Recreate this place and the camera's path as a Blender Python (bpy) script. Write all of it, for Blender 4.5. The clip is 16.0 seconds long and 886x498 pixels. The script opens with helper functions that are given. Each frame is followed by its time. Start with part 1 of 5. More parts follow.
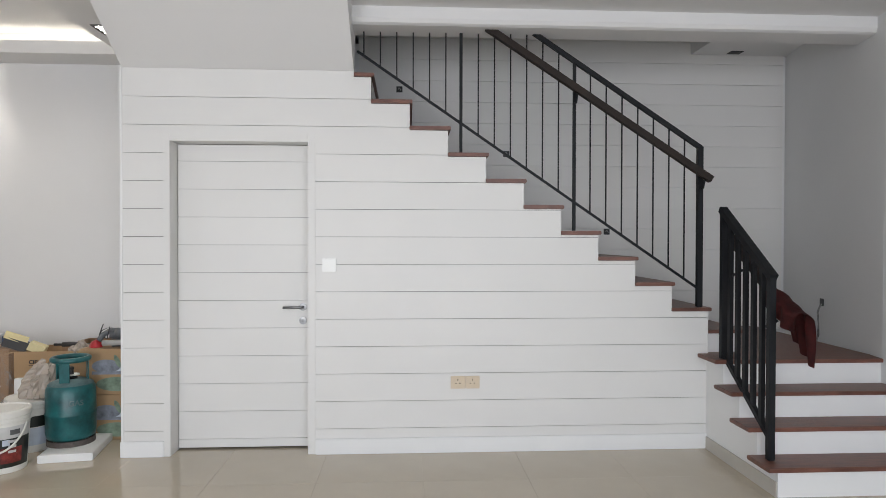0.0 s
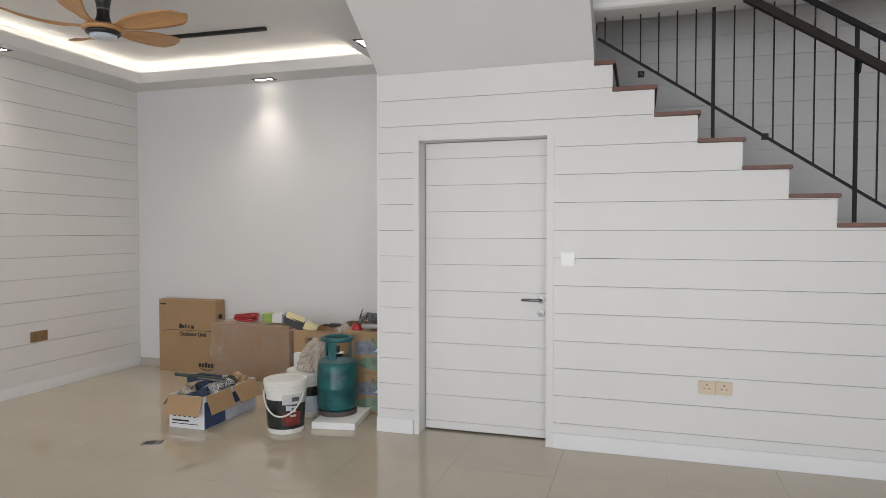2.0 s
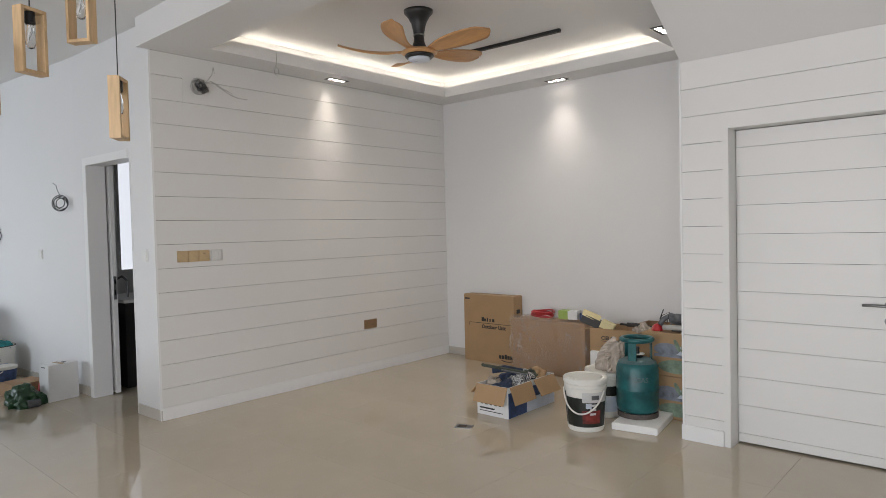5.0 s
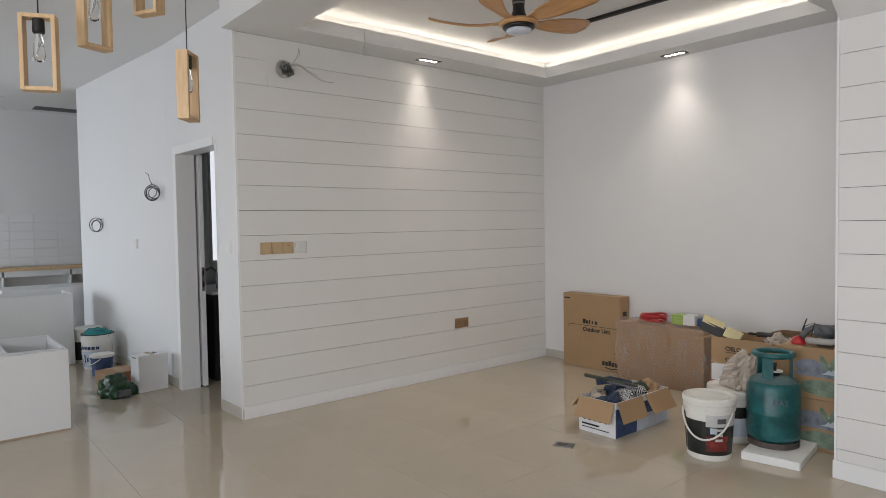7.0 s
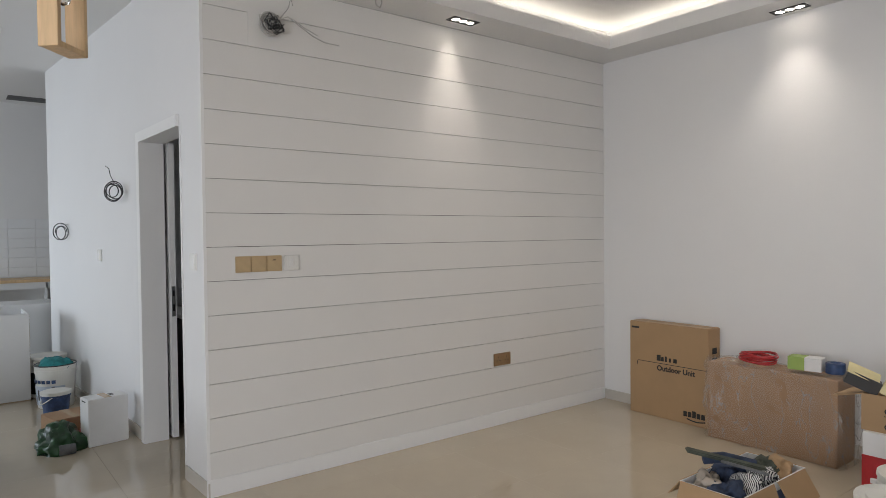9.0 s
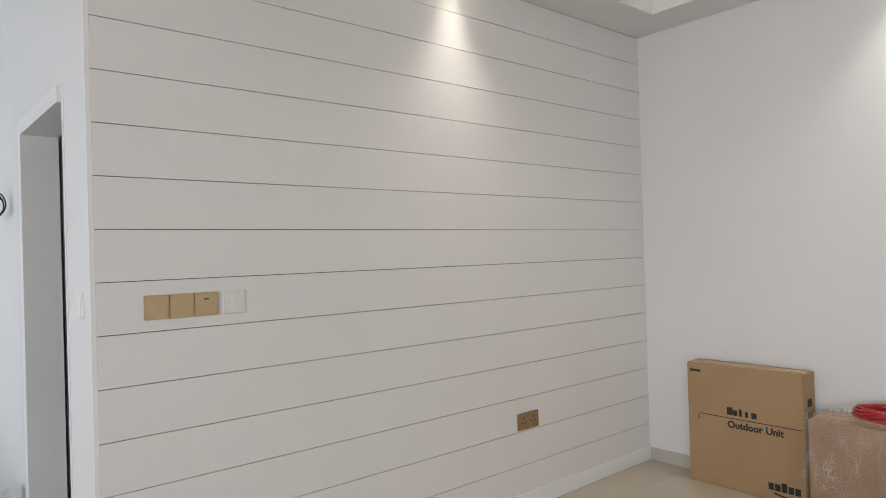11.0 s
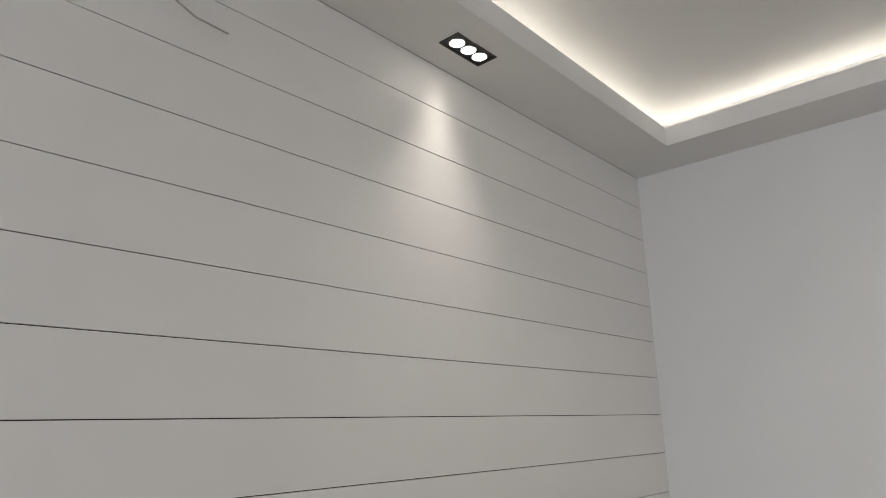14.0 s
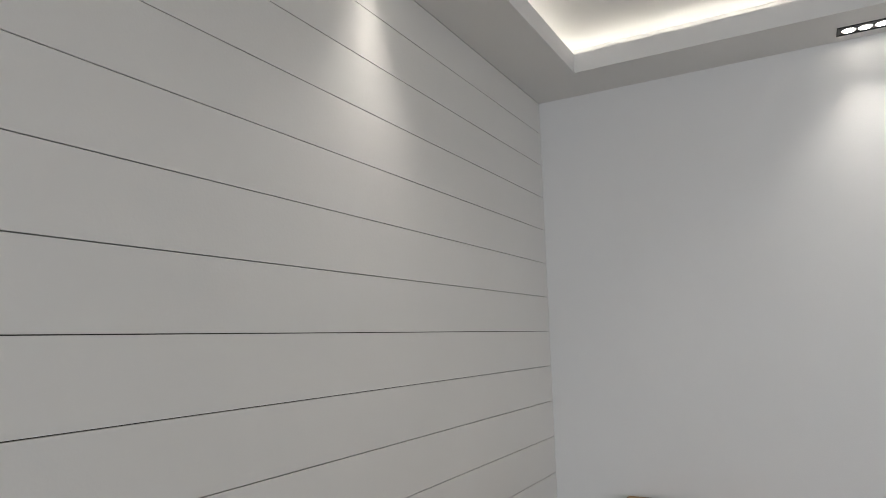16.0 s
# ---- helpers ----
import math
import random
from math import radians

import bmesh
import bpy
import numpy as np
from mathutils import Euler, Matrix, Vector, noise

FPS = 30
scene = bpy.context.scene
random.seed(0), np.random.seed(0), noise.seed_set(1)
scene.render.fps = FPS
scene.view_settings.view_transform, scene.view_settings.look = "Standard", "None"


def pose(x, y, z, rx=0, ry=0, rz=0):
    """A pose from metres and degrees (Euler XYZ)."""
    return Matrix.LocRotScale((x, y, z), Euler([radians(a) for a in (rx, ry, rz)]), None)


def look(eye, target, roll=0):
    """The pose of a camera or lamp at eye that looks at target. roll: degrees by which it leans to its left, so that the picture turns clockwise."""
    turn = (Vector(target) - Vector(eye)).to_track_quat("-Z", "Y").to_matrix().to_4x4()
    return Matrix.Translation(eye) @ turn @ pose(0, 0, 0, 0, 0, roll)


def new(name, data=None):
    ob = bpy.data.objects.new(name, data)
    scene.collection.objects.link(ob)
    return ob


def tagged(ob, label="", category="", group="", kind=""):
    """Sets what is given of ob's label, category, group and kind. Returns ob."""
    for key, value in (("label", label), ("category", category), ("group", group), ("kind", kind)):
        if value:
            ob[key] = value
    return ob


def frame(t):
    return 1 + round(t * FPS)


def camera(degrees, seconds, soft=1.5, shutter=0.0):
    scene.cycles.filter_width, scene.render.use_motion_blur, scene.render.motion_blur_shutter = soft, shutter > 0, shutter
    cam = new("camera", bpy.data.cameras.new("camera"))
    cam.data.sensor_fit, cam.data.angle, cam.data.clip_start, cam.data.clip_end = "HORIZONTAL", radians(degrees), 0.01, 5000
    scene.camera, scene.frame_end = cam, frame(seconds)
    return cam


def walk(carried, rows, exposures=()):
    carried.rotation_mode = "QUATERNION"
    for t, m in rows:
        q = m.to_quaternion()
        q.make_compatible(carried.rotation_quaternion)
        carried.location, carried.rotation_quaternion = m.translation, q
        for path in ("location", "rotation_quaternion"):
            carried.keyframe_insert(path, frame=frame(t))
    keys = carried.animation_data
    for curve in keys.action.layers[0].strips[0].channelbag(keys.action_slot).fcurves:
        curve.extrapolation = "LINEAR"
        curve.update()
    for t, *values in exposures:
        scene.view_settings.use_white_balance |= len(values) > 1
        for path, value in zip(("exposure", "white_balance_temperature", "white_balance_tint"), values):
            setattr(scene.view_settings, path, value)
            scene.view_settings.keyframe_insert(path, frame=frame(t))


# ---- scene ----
cam = camera(68.8, 16.0, soft=0.75)
PATH = [
    (0, (-0.188, 0.349, 1.449), (-0.078, 2.346, 1.422), 0.1),
    (0.5, (-0.205, 0.361, 1.423), (-0.225, 2.361, 1.408), -0.1),
    (1, (-0.177, 0.378, 1.443), (-0.389, 2.366, 1.409), 0.4),
    (1.5, (-0.226, 0.395, 1.454), (-0.606, 2.358, 1.4), 0.1),
    (2, (-0.244, 0.378, 1.467), (-0.831, 2.29, 1.411), -0.0),
    (2.5, (-0.252, 0.397, 1.467), (-1.05, 2.231, 1.415), -0.4),
    (3, (-0.295, 0.394, 1.467), (-1.201, 2.176, 1.414), -0.2),
    (3.5, (-0.3, 0.395, 1.483), (-1.363, 2.088, 1.423), -0.3),
    (4, (-0.321, 0.343, 1.477), (-1.501, 1.957, 1.439), -0.2),
    (4.2, (-0.325, 0.326, 1.492), (-1.549, 1.908, 1.456), -0.4),
    (6.3, (-0.465, 0.49, 1.493), (-1.887, 1.892, 1.388), -0.7),
    (6.5, (-0.518, 0.536, 1.488), (-1.962, 1.917, 1.393), -0.2),
    (7, (-0.697, 0.696, 1.488), (-2.233, 1.975, 1.411), -0.9),
    (7.5, (-0.944, 0.919, 1.493), (-2.54, 2.125, 1.456), 0.1),
    (8, (-1.206, 1.121, 1.485), (-2.806, 2.319, 1.432), -0.2),
    (8.2, (-1.324, 1.196, 1.487), (-2.905, 2.421, 1.439), -0.6),
    (10.5, (-2.651, 2.014, 1.485), (-4.242, 3.226, 1.437), -0.5),
    (11, (-2.9, 2.137, 1.491), (-4.433, 3.421, 1.505), -1.7),
    (11.5, (-3.117, 2.258, 1.506), (-4.632, 3.557, 1.643), -2.3),
    (12, (-3.26, 2.398, 1.551), (-4.794, 3.646, 1.853), -1.4),
    (12.5, (-3.452, 2.517, 1.567), (-4.937, 3.806, 1.936), -0.5),
    (13, (-3.657, 2.598, 1.579), (-5.053, 3.959, 2.026), -1.8),
    (13.5, (-3.814, 2.66, 1.593), (-5.166, 4.042, 2.104), -2.3),
    (14, (-3.939, 2.714, 1.595), (-5.235, 4.146, 2.114), -1.1),
    (14.5, (-4.047, 2.696, 1.609), (-5.236, 4.215, 2.137), -1.9),
    (15, (-4.123, 2.677, 1.605), (-5.219, 4.274, 2.102), -1.5),
    (15.5, (-4.163, 2.644, 1.606), (-5.165, 4.325, 2.017), -1.3),
    (16, (-4.194, 2.608, 1.591), (-5.162, 4.337, 1.864), -1.4),
]
EXPOSURES = [(0.0, 0.15, 6450, 13.5), (1.5, 0.05, 6480, 13.5), (2.5, -0.06, 6600, 14), (4.0, -0.09, 6600, 14.5), (8.0, -0.15, 6600, 14.5), (10.5, 0.06, 6550, 14), (11.0, 0.15, 6550, 14), (12.0, 0.06, 6550, 14), (14.5, -0.2, 6400, 12.5), (16.0, -0.22, 6300, 12)]
walk(cam, [(t, look(eye, target, roll)) for t, eye, target, roll in PATH], EXPOSURES)

# ---- world and lights ----
world = bpy.data.worlds.new("sky")
scene.world = world
world.use_nodes = True
wn = world.node_tree
sky = wn.nodes.new("ShaderNodeTexSky")
sky.sky_type = 'NISHITA'
sky.sun_disc = False
sky.sun_elevation = radians(48)
sky.sun_rotation = radians(20)
wn.links.new(sky.outputs["Color"], wn.nodes["Background"].inputs["Color"])
wn.nodes["Background"].inputs["Strength"].default_value = 0.12
DAY = (0.93, 0.965, 1.0)
WARM = (1.0, 0.86, 0.64)


def area_lamp(name, eye, target, w, h, watts, color):
    data = bpy.data.lights.new(name, 'AREA')
    data.shape = 'RECTANGLE'
    data.size, data.size_y, data.energy, data.color = w, h, watts, color
    ob = new(name, data)
    ob.matrix_world = look(eye, target)
    return ob


def spot_lamp(name, eye, target, watts, angle, color):
    data = bpy.data.lights.new(name, 'SPOT')
    data.energy, data.color, data.spot_size, data.spot_blend, data.shadow_soft_size = watts, color, radians(angle), 1.0, 0.045
    ob = new(name, data)
    ob.matrix_world = look(eye, target)
    return ob


# daylight through the openings of the south wall, behind the walker
area_lamp("daylight_hall", (1.2, -2.42, 1.4), (1.2, 4, 1.2), 2.6, 2.2, 95, (0.88, 0.94, 1.0))
area_lamp("daylight_living", (-2.2, -2.42, 1.4), (-2.2, 4, 1.2), 2.4, 2.2, 116, DAY)
area_lamp("daylight_kitchen", (-9.7, -2.42, 1.5), (-9.3, 2.5, 0.7), 2.4, 1.8, 72, (0.80, 0.91, 1.0)).data.spread = radians(135)
# downlights
SPOTS = [(-5.33, 4.41, 90), (-3.85, 6.03, 0), (-2.33, 5.2, 90)]
def beam_lamp(name, eye, target, watts, spread):
    """The beam of a triple downlight: a short strip along the wall."""
    ob = area_lamp(name, eye, target, 0.19, 0.05, watts, (1.0, 0.94, 0.84))
    ob.data.spread = radians(spread)
    return ob


bt = beam_lamp("beam_tv", (-5.345, 4.418, 2.962), (-5.37, 4.418, 1.7), 1.0, 74)
bt.matrix_world = bt.matrix_world @ pose(0, 0, 0, 0, 0, 90)
beam_lamp("beam_north", (-3.85, 6.015, 2.962), (-3.85, 6.035, 1.7), 1.0, 74)
for nm, x, y, u, v in (("wash_tv", -5.30, 4.418, -3.4, 4.4), ("wash_north", -3.85, 6.0, -3.85, 4.1), ("wash_east", -2.42, 5.2, -4.2, 5.1)):
    beam_lamp(nm, (x, y, 2.962), (u, v, 0), 3.2, 125)
be = beam_lamp("beam_east", (-2.39, 5.2, 2.962), (-2.39, 5.21, 0), 1.2, 70)


# ---- materials ----
def mat(name, color, rough=0.5, metal=0.0, var=0.06, scale=6.0, bump=0.0, bscale=60.0, emit=0.0, trans=0.0, coat=0.0, wave=None, rand=0.0, spec=0.5, alpha=1.0):
    m = bpy.data.materials.new(name)
    m.use_nodes = True
    nt = m.node_tree
    b = nt.nodes["Principled BSDF"]
    b.inputs["Roughness"].default_value = rough
    b.inputs["Metallic"].default_value = metal
    b.inputs["Transmission Weight"].default_value = trans
    b.inputs["Coat Weight"].default_value = coat
    b.inputs["Specular IOR Level"].default_value = spec
    b.inputs["Alpha"].default_value = alpha
    tc = nt.nodes.new("ShaderNodeTexCoord")
    if emit:
        b.inputs["Emission Color"].default_value = (*color, 1)
        b.inputs["Emission Strength"].default_value = emit
    mp = nt.nodes.new("ShaderNodeMapping")
    nt.links.new(tc.outputs["Object"], mp.inputs["Vector"])
    if wave:
        mp.inputs["Scale"].default_value = wave
    big = nt.nodes.new("ShaderNodeTexNoise")
    big.inputs["Scale"].default_value = scale
    big.inputs["Detail"].default_value = 6
    big.inputs["Roughness"].default_value = 0.6
    nt.links.new(mp.outputs["Vector"], big.inputs["Vector"])
    ramp = nt.nodes.new("ShaderNodeValToRGB")
    lo = [max(0.0, c * (1 - var)) for c in color]
    hi = [min(1.0, c * (1 + var)) for c in color]
    ramp.color_ramp.elements[0].color = (*lo, 1)
    ramp.color_ramp.elements[1].color = (*hi, 1)
    ramp.color_ramp.elements[0].position = 0.3
    ramp.color_ramp.elements[1].position = 0.7
    nt.links.new(big.outputs["Fac"], ramp.inputs["Fac"])
    out = ramp.outputs["Color"]
    if rand:
        info = nt.nodes.new("ShaderNodeObjectInfo")
        hsv = nt.nodes.new("ShaderNodeHueSaturation")
        ma = nt.nodes.new("ShaderNodeMath")
        ma.operation = 'MULTIPLY_ADD'
        ma.inputs[1].default_value = rand
        ma.inputs[2].default_value = 1 - rand / 2
        nt.links.new(info.outputs["Random"], ma.inputs[0])
        nt.links.new(ma.outputs[0], hsv.inputs["Value"])
        nt.links.new(out, hsv.inputs["Color"])
        out = hsv.outputs["Color"]
    nt.links.new(out, b.inputs["Base Color"])
    rr = nt.nodes.new("ShaderNodeMapRange")
    rr.inputs["To Min"].default_value = max(0.02, rough - 0.07)
    rr.inputs["To Max"].default_value = min(1.0, rough + 0.07)
    nt.links.new(big.outputs["Fac"], rr.inputs["Value"])
    nt.links.new(rr.outputs["Result"], b.inputs["Roughness"])
    if bump:
        fine = nt.nodes.new("ShaderNodeTexNoise")
        fine.inputs["Scale"].default_value = bscale
        fine.inputs["Detail"].default_value = 4
        nt.links.new(mp.outputs["Vector"], fine.inputs["Vector"])
        bn = nt.nodes.new("ShaderNodeBump")
        bn.inputs["Strength"].default_value = bump
        bn.inputs["Distance"].default_value = 0.01
        nt.links.new(fine.outputs["Fac"], bn.inputs["Height"])
        nt.links.new(bn.outputs["Normal"], b.inputs["Normal"])
    return m


M_WALL = mat("wall_paint", (0.73, 0.73, 0.725), 0.62, var=0.015, scale=1.3, bump=0.05, bscale=220)
M_BOARD = mat("board_paint", (0.73, 0.72, 0.695), 0.42, var=0.015, scale=2.0, bump=0.04, bscale=120, rand=0.015)
# near black: the shade inside the board grooves is put into this colour
M_GROOVESHADE = mat("groove_shade_backing", (0.045, 0.04, 0.036), 0.9, var=0.1)
M_CEIL = mat("ceiling_paint", (0.73, 0.725, 0.715), 0.7, var=0.012, scale=1.0, bump=0.04, bscale=200)
M_TRIM = mat("trim_paint", (0.79, 0.79, 0.78), 0.38, var=0.015, scale=3, bump=0.03)
M_SKIRT = mat("skirting_tile", (0.50, 0.47, 0.42), 0.3, var=0.06, scale=5)
M_TILE = mat("porcelain_tile", (0.515, 0.445, 0.345), 0.03, var=0.05, scale=1.6, bump=0.006, bscale=5, rand=0.008, spec=0.75)
M_GROUT = mat("grout", (0.50, 0.432, 0.335), 0.8, var=0.1, scale=20)
M_CONC = mat("outer_wall", (0.6, 0.59, 0.57), 0.85, var=0.06)
M_TREAD = mat("stair_wood", (0.15, 0.062, 0.042), 0.42, var=0.35, scale=5, bump=0.08, wave=(1, 8, 1), rand=0.12)
M_IRON = mat("black_steel", (0.012, 0.013, 0.015), 0.55, metal=0.1, var=0.2, scale=12, bump=0.05, spec=0.25)
M_HAND = mat("handrail_wood", (0.018, 0.011, 0.008), 0.5, var=0.3, scale=6, spec=0.3)
M_KRAFT = mat("kraft_card", (0.38, 0.245, 0.13), 0.78, var=0.06, scale=4, bump=0.06, bscale=150)
M_KRAFT2 = mat("brown_card", (0.33, 0.20, 0.11), 0.78, var=0.1, scale=4, bump=0.06, bscale=120)
M_INK = mat("black_ink", (0.02, 0.02, 0.02), 0.6, var=0.1)
M_TAPE = mat("tape", (0.50, 0.36, 0.22), 0.25, var=0.08)
M_GAS = mat("teal_enamel", (0.010, 0.095, 0.10), 0.36, var=0.55, scale=9, bump=0.1, bscale=50)
M_RUST = mat("worn_steel", (0.12, 0.10, 0.09), 0.6, metal=0.5, var=0.4, scale=30, bump=0.2)
M_DUST = mat("dusty_teal", (0.09, 0.15, 0.155), 0.7, var=0.35, scale=14)
M_PLASTIC = mat("white_plastic", (0.74, 0.73, 0.68), 0.34, var=0.04, scale=6)
M_FOAM = mat("white_foam", (0.82, 0.82, 0.80), 0.8, var=0.03, bump=0.2, bscale=140)
M_LABEL = mat("dark_label", (0.012, 0.016, 0.013), 0.35, var=0.4, scale=14)
M_LABEL2 = mat("grey_label", (0.55, 0.55, 0.54), 0.35, var=0.1, scale=8)
M_RED = mat("red_print", (0.17, 0.022, 0.018), 0.4, var=0.7, scale=25)
M_GREENP = mat("green_print", (0.17, 0.25, 0.17), 0.5, var=0.5, scale=18)
M_BLUEP = mat("blue_print", (0.035, 0.07, 0.17), 0.45, var=0.5, scale=16)
M_FADEB = mat("faded_blue_print", (0.20, 0.22, 0.26), 0.7, var=0.35, scale=22)
M_FADEG = mat("faded_green_print", (0.19, 0.26, 0.19), 0.7, var=0.35, scale=22)
M_CREASE = mat("film_crease", (0.86, 0.84, 0.80), 0.12, var=0.02, alpha=0.38)
M_PALEP = mat("pale_print", (0.52, 0.58, 0.66), 0.5, var=0.15, scale=9)
M_WHITEP = mat("white_card", (0.72, 0.72, 0.71), 0.6, var=0.04, scale=5)
M_LIME = mat("lime_card", (0.30, 0.42, 0.10), 0.5, var=0.1)
M_YELLOW = mat("yellow_card", (0.66, 0.58, 0.32), 0.55, var=0.12, scale=8)
M_REDPVC = mat("red_pvc", (0.42, 0.025, 0.03), 0.35, var=0.15, scale=20)
M_GREYT = mat("grey_tool", (0.10, 0.105, 0.11), 0.5, var=0.3, scale=20, bump=0.1)
M_STEEL = mat("brushed_steel", (0.24, 0.24, 0.24), 0.36, metal=0.9, var=0.08, scale=30)
M_GOLD = mat("gold_plate", (0.52, 0.385, 0.22), 0.42, metal=0.15, var=0.06, scale=20)
M_PALEGOLD = mat("pale_gold_plate", (0.64, 0.53, 0.39), 0.4, metal=0.1, var=0.06, scale=20)
M_BRONZE = mat("bronze_plate", (0.30, 0.19, 0.10), 0.4, metal=0.2, var=0.08, scale=20)
M_WHITESW = mat("white_switch", (0.84, 0.84, 0.81), 0.25, var=0.01)
M_BLACK = mat("black_plastic", (0.012, 0.012, 0.013), 0.4, var=0.2)
M_CABLE = mat("cable_pvc", (0.02, 0.02, 0.022), 0.5, var=0.3, scale=40)
M_CABLEG = mat("grey_cable", (0.42, 0.41, 0.39), 0.5, var=0.15)
M_BLADE = mat("blade_wood", (0.53, 0.285, 0.12), 0.42, var=0.12, scale=5, wave=(1, 9, 9))
M_LENS = mat("lamp_lens", (0.62, 0.66, 0.74), 0.3, var=0.02)
M_PINE = mat("pine", (0.62, 0.43, 0.24), 0.5, var=0.16, scale=7, wave=(7, 7, 0.8), bump=0.03)
M_GLOW = mat("lit_lens", (1.0, 0.93, 0.80), 0.4, var=0.0, emit=14)
M_LED = mat("led_strip", (1.0, 0.94, 0.81), 0.4, var=0.0, emit=9.5)
M_CAB = mat("white_laminate", (0.72, 0.73, 0.73), 0.4, var=0.02, scale=3)
M_CHIP = mat("chipboard_edge", (0.40, 0.31, 0.21), 0.7, var=0.2, scale=60)
M_KTILE = mat("kitchen_tile", (0.74, 0.755, 0.76), 0.12, var=0.02, scale=6, rand=0.03)
M_DARK = mat("dark_unit", (0.018, 0.016, 0.015), 0.5, var=0.3)
M_CLOTHR = mat("maroon_cloth", (0.075, 0.011, 0.010), 0.85, var=0.35, scale=14, bump=0.4, bscale=40)
M_TEALC = mat("teal_cloth", (0.02, 0.20, 0.21), 0.85, var=0.4, scale=16, bump=0.3)
M_GREENB = mat("green_film", (0.012, 0.055, 0.017), 0.35, var=0.5, scale=12, bump=0.4, bscale=25)
M_BAG = mat("plastic_bag", (0.58, 0.50, 0.42), 0.25, var=0.1, scale=9, trans=0.35, bump=0.3, bscale=20)
M_FILM = mat("clear_film", (0.80, 0.77, 0.72), 0.06, var=0.02, trans=0.0, bump=0.6, bscale=14, alpha=0.13)
M_WRAP = mat("glint_streaked_wrap", (0.84, 0.82, 0.79), 0.08, var=0.02, bump=0.8, bscale=9, alpha=0.12)
# noise bands in the alpha paint white glints and haze onto the film
wn2 = M_WRAP.node_tree
wtc = wn2.nodes.new("ShaderNodeTexCoord")
wmp = wn2.nodes.new("ShaderNodeMapping")
wmp.inputs["Scale"].default_value = (7.0, 7.0, 2.2)
wmp.inputs["Rotation"].default_value = (0, 0.55, 0)
wns = wn2.nodes.new("ShaderNodeTexNoise")
wns.inputs["Scale"].default_value = 1.0
wns.inputs["Detail"].default_value = 5
wns.inputs["Distortion"].default_value = 0.6
wrp = wn2.nodes.new("ShaderNodeValToRGB")
for pos, val in ((0.43, 0.06), (0.485, 0.10), (0.497, 0.42), (0.509, 0.12), (0.60, 0.07), (0.66, 0.13), (0.70, 0.08)):
    el = wrp.color_ramp.elements[0] if pos == 0.43 else wrp.color_ramp.elements.new(pos)
    el.position = pos
    el.color = (val, val, val, 1)
wrp.color_ramp.elements[-1].color = (0.1, 0.1, 0.1, 1)
wn2.links.new(wtc.outputs["Object"], wmp.inputs["Vector"])
wn2.links.new(wmp.outputs["Vector"], wns.inputs["Vector"])
wn2.links.new(wns.outputs["Fac"], wrp.inputs["Fac"])
wn2.links.new(wrp.outputs["Color"], wn2.nodes["Principled BSDF"].inputs["Alpha"])
M_GLASS = mat("bulb_glass", (0.95, 0.95, 0.94), 0.04, var=0.0, trans=1.0)
M_NAVY = mat("navy_fabric", (0.03, 0.045, 0.085), 0.85, var=0.5, scale=18, bump=0.3)
M_STRIPE = mat("striped_fabric", (0.62, 0.62, 0.62), 0.8, var=0.06, scale=12)
wv = M_STRIPE.node_tree.nodes.new("ShaderNodeTexWave")
wv.inputs["Scale"].default_value = 8
wr = M_STRIPE.node_tree.nodes.new("ShaderNodeValToRGB")
wr.color_ramp.interpolation = 'CONSTANT'
wr.color_ramp.elements[0].color = (0.02, 0.02, 0.03, 1)
wr.color_ramp.elements[1].color = (0.62, 0.62, 0.61, 1)
wr.color_ramp.elements[1].position = 0.45
M_STRIPE.node_tree.links.new(wv.outputs["Fac"], wr.inputs["Fac"])
M_STRIPE.node_tree.links.new(wr.outputs["Color"], M_STRIPE.node_tree.nodes["Principled BSDF"].inputs["Base Color"])
# emission stands in for daylight through the frosted glass
M_PANE = mat("daylight_glow_pane", (0.86, 0.93, 1.0), 0.5, var=0.0, emit=0.9)
M_OLIVE = mat("olive_fabric", (0.055, 0.065, 0.05), 0.85, var=0.4, scale=18, bump=0.3)


# ---- helpers for meshes ----
def link(name, bm, material, parent=None, smooth=False):
    me = bpy.data.meshes.new(name)
    bmesh.ops.recalc_face_normals(bm, faces=bm.faces[:])
    bm.to_mesh(me)
    bm.free()
    me.materials.append(material)
    if smooth:
        for p in me.polygons:
            p.use_smooth = True
    ob = new(name, me)
    if parent:
        ob.parent = parent
    return ob


def part(name, bm, material, parent, label="", smooth=False):
    ob = link(name, bm, material, parent, smooth)
    if label:
        tagged(ob, label)
    return ob


def thing(name, x=0, y=0, z=0, turn=0, label="", category="", group="", kind=""):
    e = new(name)
    e.matrix_basis = pose(x, y, z, 0, 0, turn)
    e.empty_display_size = 0.1
    return tagged(e, label, category, group, kind)


def box(bm, x0, x1, y0, y1, z0, z1, bevel=0.0, m=None):
    vs = bmesh.ops.create_cube(bm, size=1.0)["verts"]
    t = Matrix.Translation(((x0 + x1) / 2, (y0 + y1) / 2, (z0 + z1) / 2)) @ Matrix.Diagonal((abs(x1 - x0), abs(y1 - y0), abs(z1 - z0), 1))
    bmesh.ops.transform(bm, matrix=(m @ t) if m else t, verts=vs)
    if bevel:
        edges = list({e for v in vs for e in v.link_edges})
        bmesh.ops.bevel(bm, geom=edges, offset=bevel, segments=2, affect='EDGES', clamp_overlap=True)
    return bm


def bx(*a, bevel=0.0, m=None):
    return box(bmesh.new(), *a, bevel=bevel, m=m)


